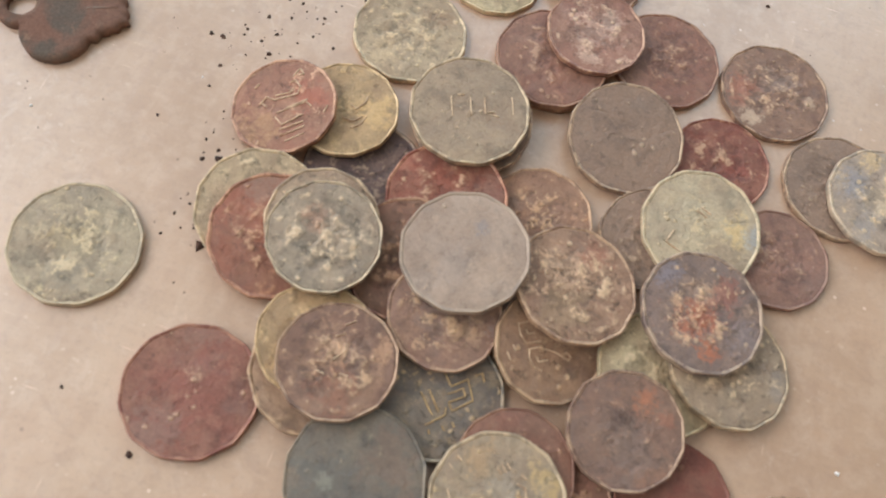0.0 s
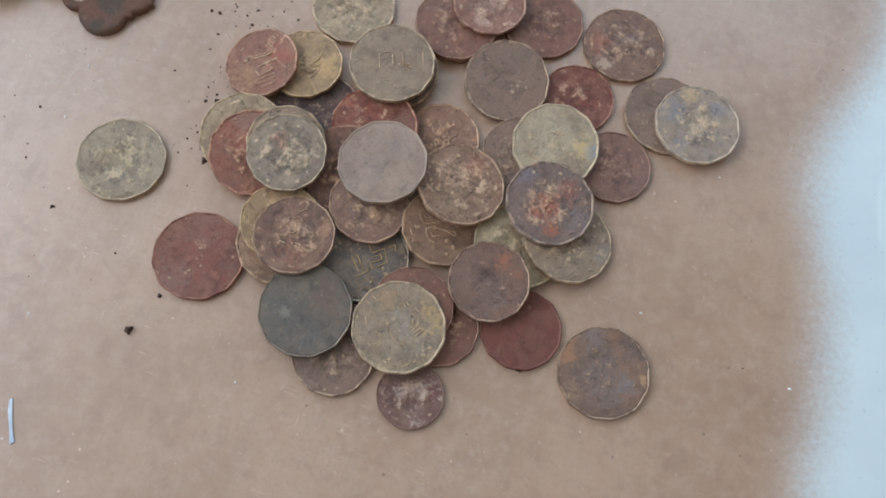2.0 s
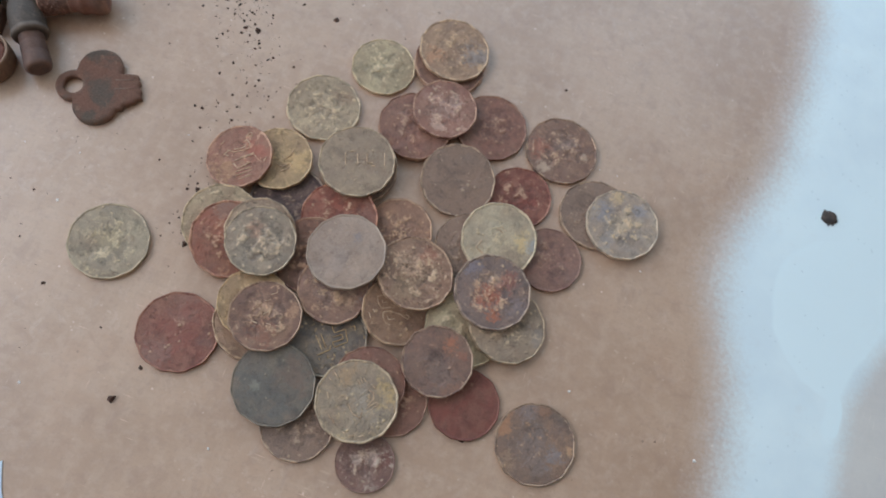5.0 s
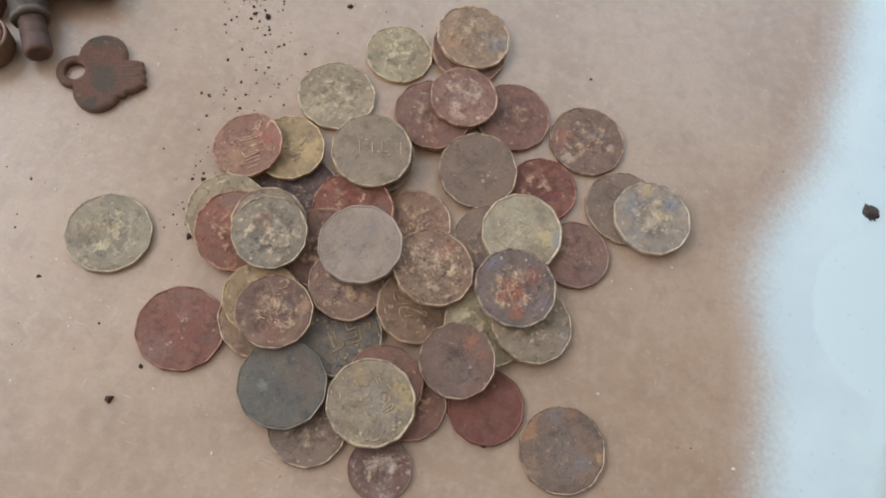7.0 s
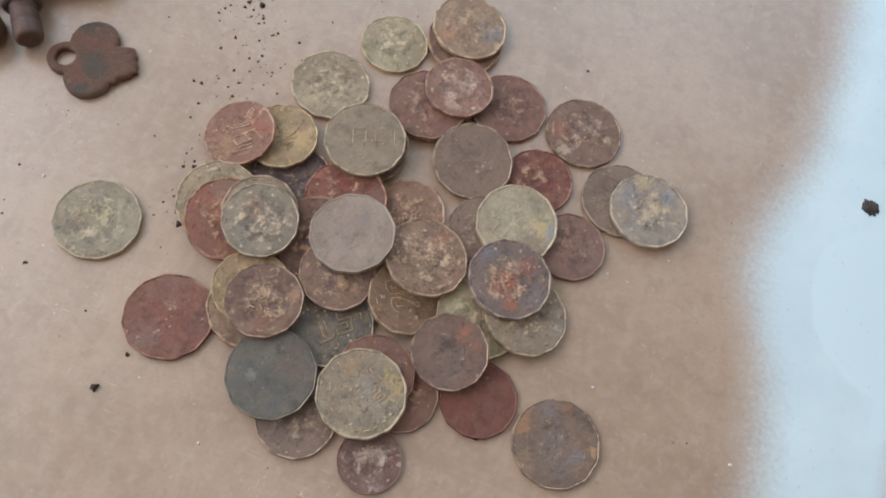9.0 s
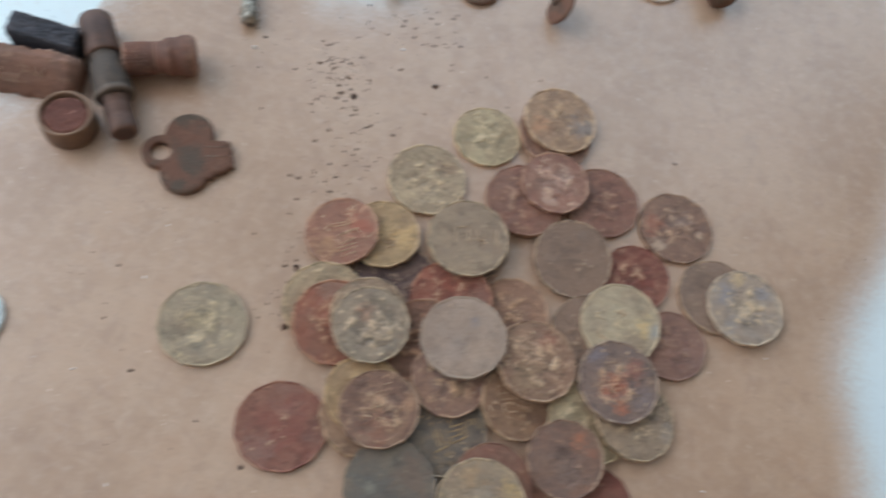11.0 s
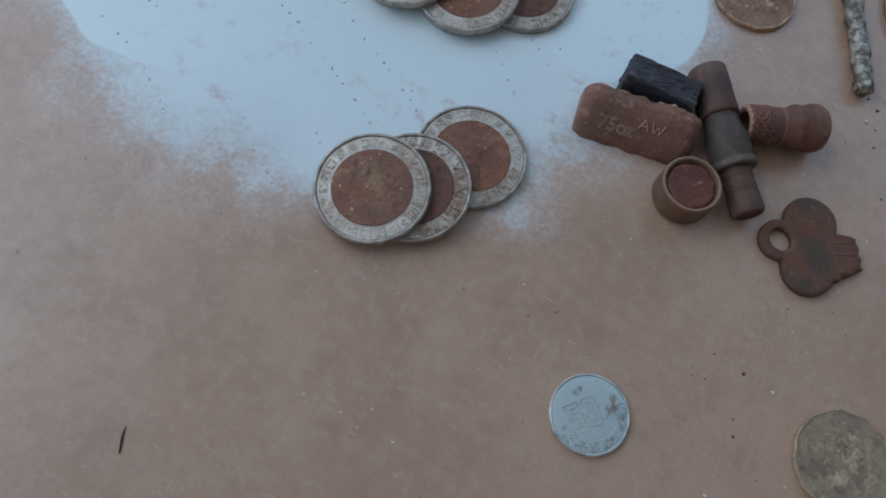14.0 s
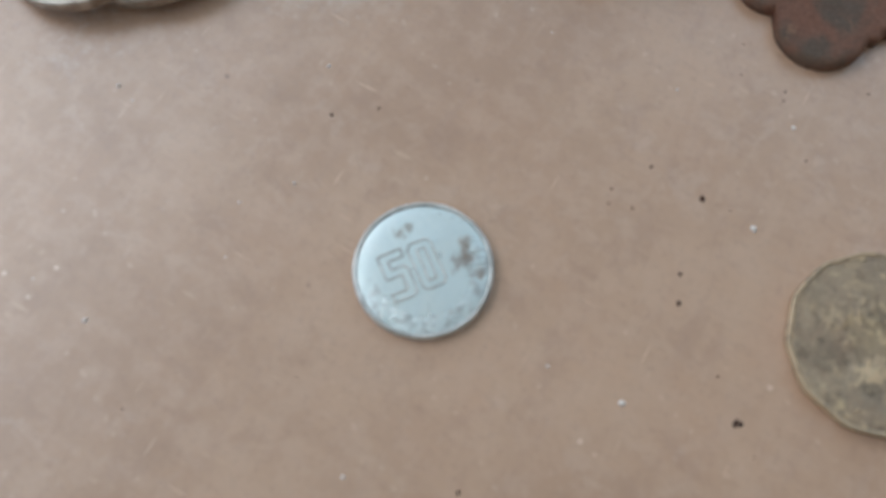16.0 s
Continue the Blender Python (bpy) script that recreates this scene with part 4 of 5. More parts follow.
coin("A", 20.9, 17.7, 3.18, -0.04, -0.00, "creamgold", "cream and gold tarnished scalloped coin resting on other coins", relief=0.5, turn=0, bars=((1.9, 3.8, 3.4, 3.5), (3.4, 3.5, 3.9, 2.0), (3.9, 2.0, 3.0, -0.2), (2.1, 2.2, 3.1, 2.2), (3.1, 2.2, 2.5, 0.7), (3.0, -1.1, 4.7, 1.5), (4.7, 1.5, 5.7, 1.2), (4.0, -1.1, 5.5, 0.9), (-1.8, -1.4, -0.7, -2.7), (-0.7, -2.7, 0.4, -3.5), (0.4, -3.5, 2.3, -3.7), (2.3, -3.7, 2.3, -2.2), (-1.7, 5.1, -0.8, 4.3), (-1.0, 5.7, -0.1, 4.8), (-0.5, 6.2, 0.5, 5.5), (2.1, 5.3, 3.2, 4.9), (-9.0, 3.2, -8.2, 2.7), (-8.1, 4.8, -7.2, 4.3), (-5.7, -5.7, -4.6, -6.5), (-4.2, -6.6, -3.2, -7.4), (-0.8, -8.5, 0.1, -8.7), (1.4, -8.9, 2.6, -8.4), (3.7, -8.3, 4.9, -7.5), (5.8, -6.7, 6.3, -5.9), (-8.0, -0.5, -7.1, -1.9)))
coin("B", -9.6, 29.9, 4.73, 0.04, -0.02, "rustpale", "pale-flecked rusty twelve-sided coin resting on other coins", relief=1.1, turn=0, bars=((-0.7, 0.0, 0.5, 1.4), (0.5, 1.4, 0.5, 3.0), (-2.6, -2.5, -1.1, -2.6), (1.0, -1.8, 2.5, -1.8), (-1.6, 3.7, -0.2, 4.6), (-0.8, 5.9, 0.6, 7.1)))
coin("B", 37.2, 35.1, 3.49, -0.02, 0.10, "brownorange", "red-brown stained twelve-sided coin leaning on other coins", relief=0.6, turn=0)
coin("A", 45.0, 58.5, 3.90, -0.06, -0.02, "rustpurple", "purple-grey coin with orange rust, resting on other coins", relief=1.0, turn=0)
coin("A", -118.8, 134.3, 0.00, -0.00, -0.00, "goldbrown", "golden-brown tarnished brass scalloped coin lying on the board")


def bimetal_coin(x, y, z, a, b, core, metal, label, seed, turn=0.0):
    """A coin of a pale ring, struck with small square signs, round a bronze core."""
    rnd = random.Random(seed)
    ob = thing("bimetal_coin", label, "coin", "two-coloured ring coins")
    R, thick = 12.75, 2.0
    ring = part("ring", bm_rings([[(r * math.cos(math.tau * i / 96) * MM, r * math.sin(math.tau * i / 96) * MM, h * MM) for i in range(96)]
         for r, h in ((8.75, 1.74), (8.85, 1.77), (8.98, 1.77), (9.10, 1.68), (11.75, 1.68), (11.95, 1.52), (12.1, 1.50), (12.1, 0.3), (8.75, 0.05))], closed=True), metal, ob, "pale nickel ring, dirty between its signs")
    part("rim", bm_rings([[(r * math.cos(math.tau * i / 128) * MM, r * math.sin(math.tau * i / 128) * MM, h * MM) for i in range(128)]
         for r, h in ((12.0, 1.5), (12.06, 1.90), (12.2, 2.0), (12.48, 2.0), (12.68, 1.88), (12.75, 1.65), (12.75, 0.3), (12.6, 0.03), (12.2, 0.0), (12.0, 0.1))], closed=True), M_RING, ring, "smooth raised nickel rim")
    rings = [[(0.001 * MM * math.cos(math.tau * i / 72), 0.001 * MM * math.sin(math.tau * i / 72), (1.78 + 0.13 * noise.fractal((seed, 0, seed), 0.9, 2.1, 4)) * MM) for i in range(72)]]
    for k in range(1, 25):
        f = 8.9 * k / 24
        rings.append([(f * math.cos(math.tau * i / 72) * MM, f * math.sin(math.tau * i / 72) * MM,
                       (1.78 + 0.13 * max(0, 1 - (f / 8) ** 4) * noise.fractal((f * math.cos(math.tau * i / 72) * 0.5 + seed, f * math.sin(math.tau * i / 72) * 0.5, seed), 0.9, 2.1, 4)) * MM) for i in range(72)])
    rings.append([(8.9 * math.cos(math.tau * i / 72) * MM, 8.9 * math.sin(math.tau * i / 72) * MM, 0.06 * MM) for i in range(72)])
    part("core", bm_rings(rings, cap_start=True, cap_end=True), core, ob, "rusty bronze core")
    lines, count = [], 22
    for s in range(count):
        t = math.tau * (s + rnd.uniform(-0.06, 0.06)) / count
        c, sn = math.cos(t), math.sin(t)
        w, h = rnd.uniform(1.34, 1.45), rnd.uniform(1.26, 1.36)

        def at(u, v, high):
            return (((10.55 + v) * c - u * sn) * MM, ((10.55 + v) * sn + u * c) * MM, high * MM)

        def put(u, v, p, q):
            lines.append(((10.55 + v) * c - u * sn, (10.55 + v) * sn + u * c, (10.55 + q) * c - p * sn, (10.55 + q) * sn + p * c))
        # a small plate for each sign, its corners rounded off by wear
        ring_of = [(-w * 0.9, -h + 0.12), (-w * 0.86, -h), (w * 0.86, -h), (w * 0.9, -h + 0.12), (w * 1.08, h - 0.12), (w * 1.04, h), (-w * 1.04, h), (-w * 1.08, h - 0.12)]
        plate = bmesh.new()
        low = [plate.verts.new(at(u, v, 1.60)) for u, v in ring_of]
        top = [plate.verts.new(at(u * 0.93, v * 0.93, 1.715)) for u, v in ring_of]
        plate.faces.new(top)
        for i in range(8):
            plate.faces.new((low[i], low[(i + 1) % 8], top[(i + 1) % 8], top[i]))
        part("sign_plate", plate, metal, ring, "", False)
        kind = rnd.random()
        if kind < 0.5:
            for u, v, p, q in ((-0.9, -0.8, 0.9, -0.8), (-0.9, 0.8, 0.9, 0.8), (-0.9, -0.8, -0.9, 0.8), (0.9, -0.8, 0.9, 0.8)):
                if rnd.random() < 0.7:
                    put(u, v, p, q)
        elif kind < 0.8:
            for k in range(7):
                a0, a1 = k * 0.85, (k + 1) * 0.85
                put(0.85 * math.cos(a0) * (1 - k * 0.1), 0.85 * math.sin(a0) * (1 - k * 0.1), 0.85 * math.cos(a1) * (0.9 - k * 0.1), 0.85 * math.sin(a1) * (0.9 - k * 0.1))
        else:
            put(-0.8, 0.8, 0.0, -0.8)
            put(0.0, -0.8, 0.8, 0.8)
        for _ in range(5):
            u, v = rnd.uniform(-0.9, 0.6), rnd.uniform(-0.9, 0.5)
            put(u, v, u + rnd.choice((0.0, 0.5)), v + rnd.choice((0.1, 0.5)))
    bm = bm_strokes(lines, 0.22, 0.8)
    bmesh.ops.translate(bm, vec=(0, 0, 1.71 * MM), verts=bm.verts)
    part("struck_relief", bm, metal, ring, "raised square signs round the ring", False)
    return set_at(ob, x, y, z, a, b, turn)


bimetal_coin(-157.5, 53.8, 0.00, -0.00, -0.00, M_CORE, M_RING_WORN, "pale-ringed coin with an orange-brown bronze core", 5, 0)
bimetal_coin(-164.2, 39.6, 1.70, 0.08, 0.10, M_CORE_DARK, M_RING_SOILED, "pale-ringed coin with a dark red-brown core", 9, 40)
bimetal_coin(-171.4, 34.2, 2.64, 0.08, 0.10, M_CORE_FLECKED, M_RING_WORN, "pale-ringed coin with a flecked brown core, on another coin", 14, 80)
bimetal_coin(-169.0, 101.3, 0.00, -0.00, -0.00, M_CORE_DARK, M_RING_WORN, "pale-ringed coin with a dark core on white paint", 21, 0)
bimetal_coin(-179.9, 92.2, 1.85, 0.08, 0.08, M_CORE, M_RING_WORN, "pale-ringed coin with a rusty red core, leaning on another coin", 25, 30)
bimetal_coin(-195.3, 90.1, 2.31, 0.14, 0.08, M_CORE, M_RING_CLEAN, "pale-ringed coin leaning on a second one", 31, 60)


def steel_coin():
    ob = thing("steel_coin", "bright stainless steel coin struck with the number 50", "coin", "loose round coins")
    disc = part("disc", bm_turned([(8.1, 0.05), (8.08, 0.98), (7.7, 1.04), (6.6, 1.10), (3.0, 1.15), (0.01, 1.16)], 96, 0.002), M_STEEL_FACE, ob)
    part("rim", bm_rings([[(r * math.cos(math.tau * i / 96) * MM, r * math.sin(math.tau * i / 96) * MM, h * MM) for i in range(96)]
         for r, h in ((7.9, 0.95), (7.97, 1.2), (8.08, 1.27), (8.25, 1.26), (8.42, 1.12), (8.5, 0.9), (8.5, 0.2), (8.35, 0.0), (7.75, 0.05))], closed=True), M_STEEL, ob, "raised polished rim")
    # tall square-cut figures drawn as raised outlines
    five = [(-1.5, 3.0), (1.5, 3.0), (1.5, 2.0), (-0.5, 2.0), (-0.5, 0.9), (1.0, 0.9), (1.5, 0.4), (1.5, -2.5), (1.0, -3.0), (-1.5, -3.0), (-1.5, -2.0), (0.5, -2.0), (0.5, -0.1), (-1.5, -0.1)]
    outer = [(-1.0, 3.0), (1.0, 3.0), (1.5, 2.5), (1.5, -2.5), (1.0, -3.0), (-1.0, -3.0), (-1.5, -2.5), (-1.5, 2.5)]
    inner = [(-0.5, 2.0), (0.5, 2.0), (0.5, -2.0), (-0.5, -2.0)]
    lines = []
    for shape, dx in ((five, -3.1), (outer, 0.6), (inner, 0.6)):
        for (x0, y0), (x1, y1) in zip(shape, shape[1:] + shape[:1]):
            lines.append((x0 + dx, y0 + 0.4, x1 + dx, y1 + 0.4))
    bm = bm_strokes(lines, 0.3, 0.45)
    bmesh.ops.translate(bm, vec=(0, 0, 1.14 * MM), verts=bm.verts)
    part("numeral", bm, M_STEEL, disc, "struck number 50", False)
    arc = []
    for i in range(24):
        t = radians(200 + i * 6.4)
        arc.append((5.7 * math.cos(t), 5.7 * math.sin(t), 5.7 * math.cos(t + 0.11), 5.7 * math.sin(t + 0.11)))
    rnd = random.Random(4)
    for i in range(15):
        t = radians(195 + i * 12)
        for _ in range(4):
            r, q = rnd.uniform(6.2, 7.2), t + rnd.uniform(-0.07, 0.07)
            arc.append((r * math.cos(q), r * math.sin(q), (r + rnd.uniform(-0.5, 0.5)) * math.cos(q + 0.05), (r + 0.3) * math.sin(q + 0.05)))
    for i in range(6):
        arc.append((-1.9 + i * 0.5, 5.0 + i * 0.06, -1.8 + i * 0.5, 6.0 + i * 0.06))
    for _ in range(26):
        q, r = radians(rnd.gauss(-12, 14)), rnd.uniform(3.9, 7.0)
        arc.append((r * math.cos(q), r * math.sin(q), r * math.cos(q) + rnd.uniform(-0.6, 0.6), r * math.sin(q) + rnd.uniform(-0.6, 0.6)))
    bm = bm_strokes(arc, 0.2)
    bmesh.ops.translate(bm, vec=(0, 0, 1.09 * MM), verts=bm.verts)
    part("struck_legend", bm, M_STEEL_FACE, disc, "small worn signs round the number", False)
    return set_at(ob, -108.3, 16.2, 0, 0, 0, 53)


steel_coin()


# ---- rusty finds ----
def broken_key():
    """The clover-shaped bow of a key whose blade is snapped off."""
    def inside(x, y):
        if (x - 1.0) ** 2 + (y - 5.6) ** 2 < 6.2 ** 2 or (x + 0.2) ** 2 + (y + 6.1) ** 2 < 6.2 ** 2 or (x + 6.4) ** 2 + (y - 0.2) ** 2 < 4.9 ** 2:
            return True
        jag = 12.0 + 0.3 * math.sin(y * 2.3) - 0.12 * y
        low = -7.6 + 0.58 * (x - 7.0) + 0.45 * math.sin(x * 3.4) if x > 5.2 else -4.0
        return -1 < x < jag and low < y < 4.1 - 0.08 * x
    ob = thing("broken_key", "rusted key bow with a round hole and snapped-off blade", "key")
    tops, lows = [], []
    for k in range(17):
        f = k / 16
        upper, lower = [], []
        for i in range(180):
            t = math.tau * i / 180
            r = 24.0
            while not inside(-6.4 + r * math.cos(t), 0.2 + r * math.sin(t)):
                r -= 0.1
            q = 2.75 + (r - 2.75) * f
            x, y = -6.4 + q * math.cos(t), 0.2 + q * math.sin(t)
            edge = min(1.0, (r - q) / 0.7, (q - 2.75) / 0.5 + 0.3)
            h = 1.6 + 0.5 * math.sqrt(max(0.0, edge)) + 0.16 * noise.fractal((x * 0.5, y * 0.5, 3), 0.9, 2.1, 4)
            upper.append((x * MM, y * MM, h * MM))
            lower.append((x * MM, y * MM, 0.0))
        tops.append(upper)
        lows.append(lower)
    bow = part("bow", bm_rings(tops + lows[::-1], closed=True), M_RUST_KEY, ob, "rust-brown clover-shaped bow")
    for dy in (1.3, -1.6):
        groove = part("blade_ridge", bm_box(6.0, 0.8, 0.5, 0.2), M_RUST_KEY, bow, "ridge of the broken blade")
        groove.location = (8.0 * MM, dy * MM, 1.64 * MM)
    return set_at(ob, -82.0, 76.5, 0, 0, 0, 24)


broken_key()


def lead_ingot():
    ob = thing("lead_ingot", "small rust-stained lead ingot struck with its weight", "ingot")
    section = [(-6.6, 0.0), (-6.4, 1.6), (-5.0, 4.4), (-1.2, 8.2), (0.6, 9.0), (3.0, 8.7), (4.7, 5.0), (5.2, 0.0)]
    rings = []
    for k in range(49):
        u = -1 + 2 * k / 48
        x = 13.9 * u + 1.2
        round_off = 1 - 0.24 * max(0, (abs(u) - 0.78) / 0.22) ** 2
        ring = []
        for j in range(len(section) * 5):
            y0, z0 = section[j // 5]
            y1, z1 = section[(j // 5 + 1) % len(section)]
            f = (j % 5) / 5
            y, z = y0 + (y1 - y0) * f, z0 + (z1 - z0) * f
            lump = 0.42 * noise.fractal((x * 0.3, y * 0.3, z * 0.3), 0.8, 2.0, 4) + 0.16 * noise.fractal((x * 1.1, y * 1.1, z * 1.1), 0.8, 2.0, 3)
            ring.append((x * MM, (y * round_off + lump) * MM, max(0, z * round_off + (lump if z > 0.5 else 0)) * MM))
        rings.append(ring)
    body = part("bar", bm_rings(rings, cap_start=True, cap_end=True), M_INGOT, ob)
    slope = pose(0, 0, 0, 44)
    for body_text, size, dx, up in (("75oz", 4.6, -3.6, -1.0),):
        bm = bm_text(body_text, size, 0.1, 0.95)
        bmesh.ops.transform(bm, matrix=Matrix.Translation((dx * MM, -3.6 * MM, 6.05 * MM)) @ slope @ Matrix.Translation((0, up * MM, 0.06 * MM)), verts=bm.verts)
        part("weight_mark", bm, M_INGOT, body, "cast weight reading 75oz", False)
    zig = [(2.4, 0.6, 3.5, 3.0), (3.5, 3.0, 4.6, 0.6), (2.9, 1.5, 4.1, 1.5), (5.2, 3.0, 6.0, 0.6), (6.0, 0.6, 6.7, 2.2), (6.7, 2.2, 7.4, 0.6), (7.4, 0.6, 8.2, 3.0)]
    bm = bm_strokes(zig, 0.28, 0.45)
    bmesh.ops.transform(bm, matrix=Matrix.Translation((0, -3.6 * MM, 6.05 * MM)) @ slope @ Matrix.Translation((-1.2 * MM, -0.6 * MM, 0.04 * MM)), verts=bm.verts)
    part("maker_mark", bm, M_INGOT, body, "cast zigzag mark", False)
    return set_at(ob, -130.2, 81.6, 0, 0, 0, 13)


lead_ingot()


def charcoal_block():
    bm = bm_box(17.0, 6.4, 10.0, 0.3, 1)
    bmesh.ops.subdivide_edges(bm, edges=bm.edges[:], cuts=11, use_grid_fill=True)
    for v in bm.verts:
        p = v.co * 700
        d = 0.55 * noise.fractal((p.x, p.y, p.z), 0.7, 2.2, 5) * MM
        v.co.x += d
        v.co.y += 0.7 * d
        v.co.z = max(0, v.co.z + d * (v.co.z > 0.001) - 0.10 * v.co.x * (v.co.z > 0.006))
    ob = tagged(mesh_object("charcoal_block", bm, M_COAL, False), "black crumbly charcoal-like block behind the ingot", "block")
    return set_at(ob, -128.5, 91.0, 0, 0, 0, 9)


charcoal_block()


def spent_case():
    """A long tarnished tube of three stepped lengths, lying on its side."""
    ob = thing("metal_tube", "dark tarnished metal tube with stepped collars, lying on the board", "metal tube")
    upper = part("upper_sleeve", bm_turned([(2.6, 0.3), (4.2, 0.0), (4.55, 0.5), (4.6, 6), (4.65, 11.8), (4.5, 12.4), (3.7, 12.7)], 40, 0.05, 1), M_CASE, ob)
    part("waist", bm_turned([(3.7, 12.5), (3.75, 13.4), (3.95, 14.6), (4.5, 16.2), (4.85, 18.6), (4.9, 23.6), (4.75, 24.0), (4.8, 24.3), (5.15, 24.7), (5.2, 25.6), (4.9, 26.1), (3.6, 26.3)], 40, 0.06, 5), M_CASE_BAND, ob, "grey tarnished collar")
    part("lower_sleeve", bm_turned([(3.4, 25.9), (3.55, 26.6), (3.55, 28.4), (3.42, 28.7), (3.55, 29.0), (3.6, 32.0), (3.5, 32.3), (3.65, 32.7), (3.85, 36.0), (3.6, 37.0), (2.9, 37.4), (2.2, 37.0)], 40, 0.05, 8), M_CASE, ob)
    start, end = Vector((-120.9, 102.6, 5.0)) * MM, Vector((-97.0, 73.4, 4.2)) * MM
    ob.matrix_world = Matrix.Translation(start) @ (end - start).to_track_quat("Z", "Y").to_matrix().to_4x4()
    return ob


spent_case()


def knurled_fitting():
    ob = thing("knurled_fitting", "rusty knurled metal fitting with a flanged end", "fitting")
    rings = []
    for k in range(21):
        h = 0.3 + 8.2 * k / 20
        ring = []
        for i in range(64):
            t = math.tau * i / 64
            up = 0.42 if k % 2 and k < 15 and (i + 2 * (k // 2 % 2)) % 4 == 0 else 0.0
            r = 4.45 + up + 0.08 * noise.noise((3 * math.cos(t), 3 * math.sin(t), h))
            ring.append((r * math.cos(t) * MM, r * math.sin(t) * MM, h * MM))
        rings.append(ring)
    mouth = [[(r * math.cos(math.tau * i / 64) * MM, r * math.sin(math.tau * i / 64) * MM, h * MM) for i in range(64)] for r, h in ((2.9, 2.5), (3.1, 0.3), (3.9, 0.0))]
    part("knurled_sleeve", bm_rings(mouth + rings, cap_start=True, cap_end=True), M_FITTING, ob, "sleeve with a diamond-knurled grip", False)
    part("flange", bm_turned([(4.0, 8.2), (4.35, 8.7), (4.4, 10.2), (4.9, 10.9), (5.2, 11.6), (5.3, 12.5), (5.12, 13.0), (5.25, 14.6), (5.6, 15.2), (5.65, 16.8), (5.45, 18.0), (4.8, 18.9), (2.0, 19.1)], 48, 0.03, 3), M_FITTING, ob)
    start, end = Vector((-107.6, 93.8, 5.2)) * MM, Vector((-90.4, 103.4, 5.6)) * MM
    ob.matrix_world = Matrix.Translation(start) @ (end - start).to_track_quat("Z", "Y").to_matrix().to_4x4()
    return ob


knurled_fitting()


def brass_cup():
    ob = thing("brass_cup", "short tarnished brass cup packed with red-brown rust", "metal cup")
    part("wall", bm_turned([(5.0, 0.0), (6.0, 0.3), (6.3, 1.2), (6.25, 4.5), (6.2, 6.4), (6.1, 6.9), (5.85, 7.1), (5.5, 6.95), (5.25, 6.4), (5.0, 4.0), (0.02, 3.9)], 56, 0.012, 2), M_CUP, ob)
    rings = []
    for k in range(1, 12):
        ring = []
        for i in range(56):
            t = math.tau * i / 56
            f = 5.05 * k / 11
            r = f * (1 + (0.05 * noise.noise((6 * math.cos(t), 6 * math.sin(t), 2)) if k == 11 else 0))
            ring.append((r * math.cos(t) * MM, r * math.sin(t) * MM, (6.3 + 0.25 * noise.fractal((r * math.cos(t) * 0.6, r * math.sin(t) * 0.6, 5), 0.9, 2, 3) - (0.5 if k == 11 else 0)) * MM))
        rings.append(ring)
    rings.append([(p[0], p[1], 3.95 * MM) for p in rings[-1]])
    part("rust_plug", bm_rings(rings, cap_start=True, cap_end=True), M_CUP_FILL, ob, "red-brown rust filling")
    set_at(ob, -112.0, 71.6, 0, 0, 0, 0)
    ob.scale = (1.1, 1.1, 1.12)
    return ob


brass_cup()


def silver_rod():
    """A straight bar of melted metal with a lumpy skin and a blunt end."""
    points = [(-84.0 - 0.47 * k - 0.1 * math.sin(k * 0.9), 121.8 + 0.94 * k, 2.3 + 0.1 * math.sin(k * 1.3)) for k in range(35)]
    bm = bm_tube(points, 2.3, 24, 0.34, 2.0, lambda u: 0.86 if u < 0.02 else 1.0 + 0.06 * math.sin(u * 23))
    return tagged(mesh_object("metal_rod", bm, M_SILVER), "lumpy melted rod of dark silvery metal on the board", "metal rod")


silver_rod()


def bent_wire():
    ob = thing("bent_wire", "thin wire bent double to a point", "wire")
    part("strand", bm_tube([(-78.6, 137.2, 0.9), (-80.6, 141.0, 1.0), (-84.2, 145.2, 1.1), (-87.0, 149.4, 1.1), (-89.0, 156.0, 1.0)], 0.6, 8, 0.3, 1.0), M_CASE, ob, "dark tarnished strand")
    part("strand", bm_tube([(-78.4, 137.6, 1.1), (-79.2, 142.0, 1.2), (-79.2, 148.0, 1.0), (-80.2, 154.0, 0.9), (-83.0, 161.0, 0.9)], 0.9, 10, 0.35, 4.0), M_FITTING, ob, "thicker rust-spotted strand")
    return ob


bent_wire()


def rusty_pin(x, y, ex, ey, radius, label):
    points = [(x + (ex - x) * k / 14, y + (ey - y) * k / 14, radius) for k in range(15)]
    bm = bm_tube(points, radius, 20, 0.08, x, lambda u: 1.0 if u > 0.05 else 0.88)
    return tagged(mesh_object("rusty_pin", bm, M_RUST_KEY), label, "pin")


rusty_pin(-49.6, 151.0, -62.0, 177.0, 3.0, "short rusty red-brown pin lying on the board")
rusty_pin(47.4, 194.6, 36.4, 218.6, 5.0, "thick rusty pin with a blunt end")


def rusty_button(x, y, z, a, b, radius, label):
    ob = thing("rusty_button", label, "button")
    part("disc", bm_turned([(radius * 0.8, 0.0), (radius, 0.6), (radius * 0.98, 1.5), (radius * 0.85, 2.0), (radius * 0.7, 1.7), (radius * 0.4, 2.2), (0.02, 2.5)], 40, 0.05, x), M_RUST_KEY, ob)
    loop = [(1.4 * math.cos(k * math.pi / 8), 0.0, 2.0 + 1.5 * math.sin(k * math.pi / 8)) for k in range(9)]
    part("shank", bm_tube([(p[0], 0.02 * i, p[2]) for i, p in enumerate(loop)], 0.5, 8), M_RUST_KEY, ob, "small loop shank")
    return set_at(ob, x, y, z, a, b, 20)


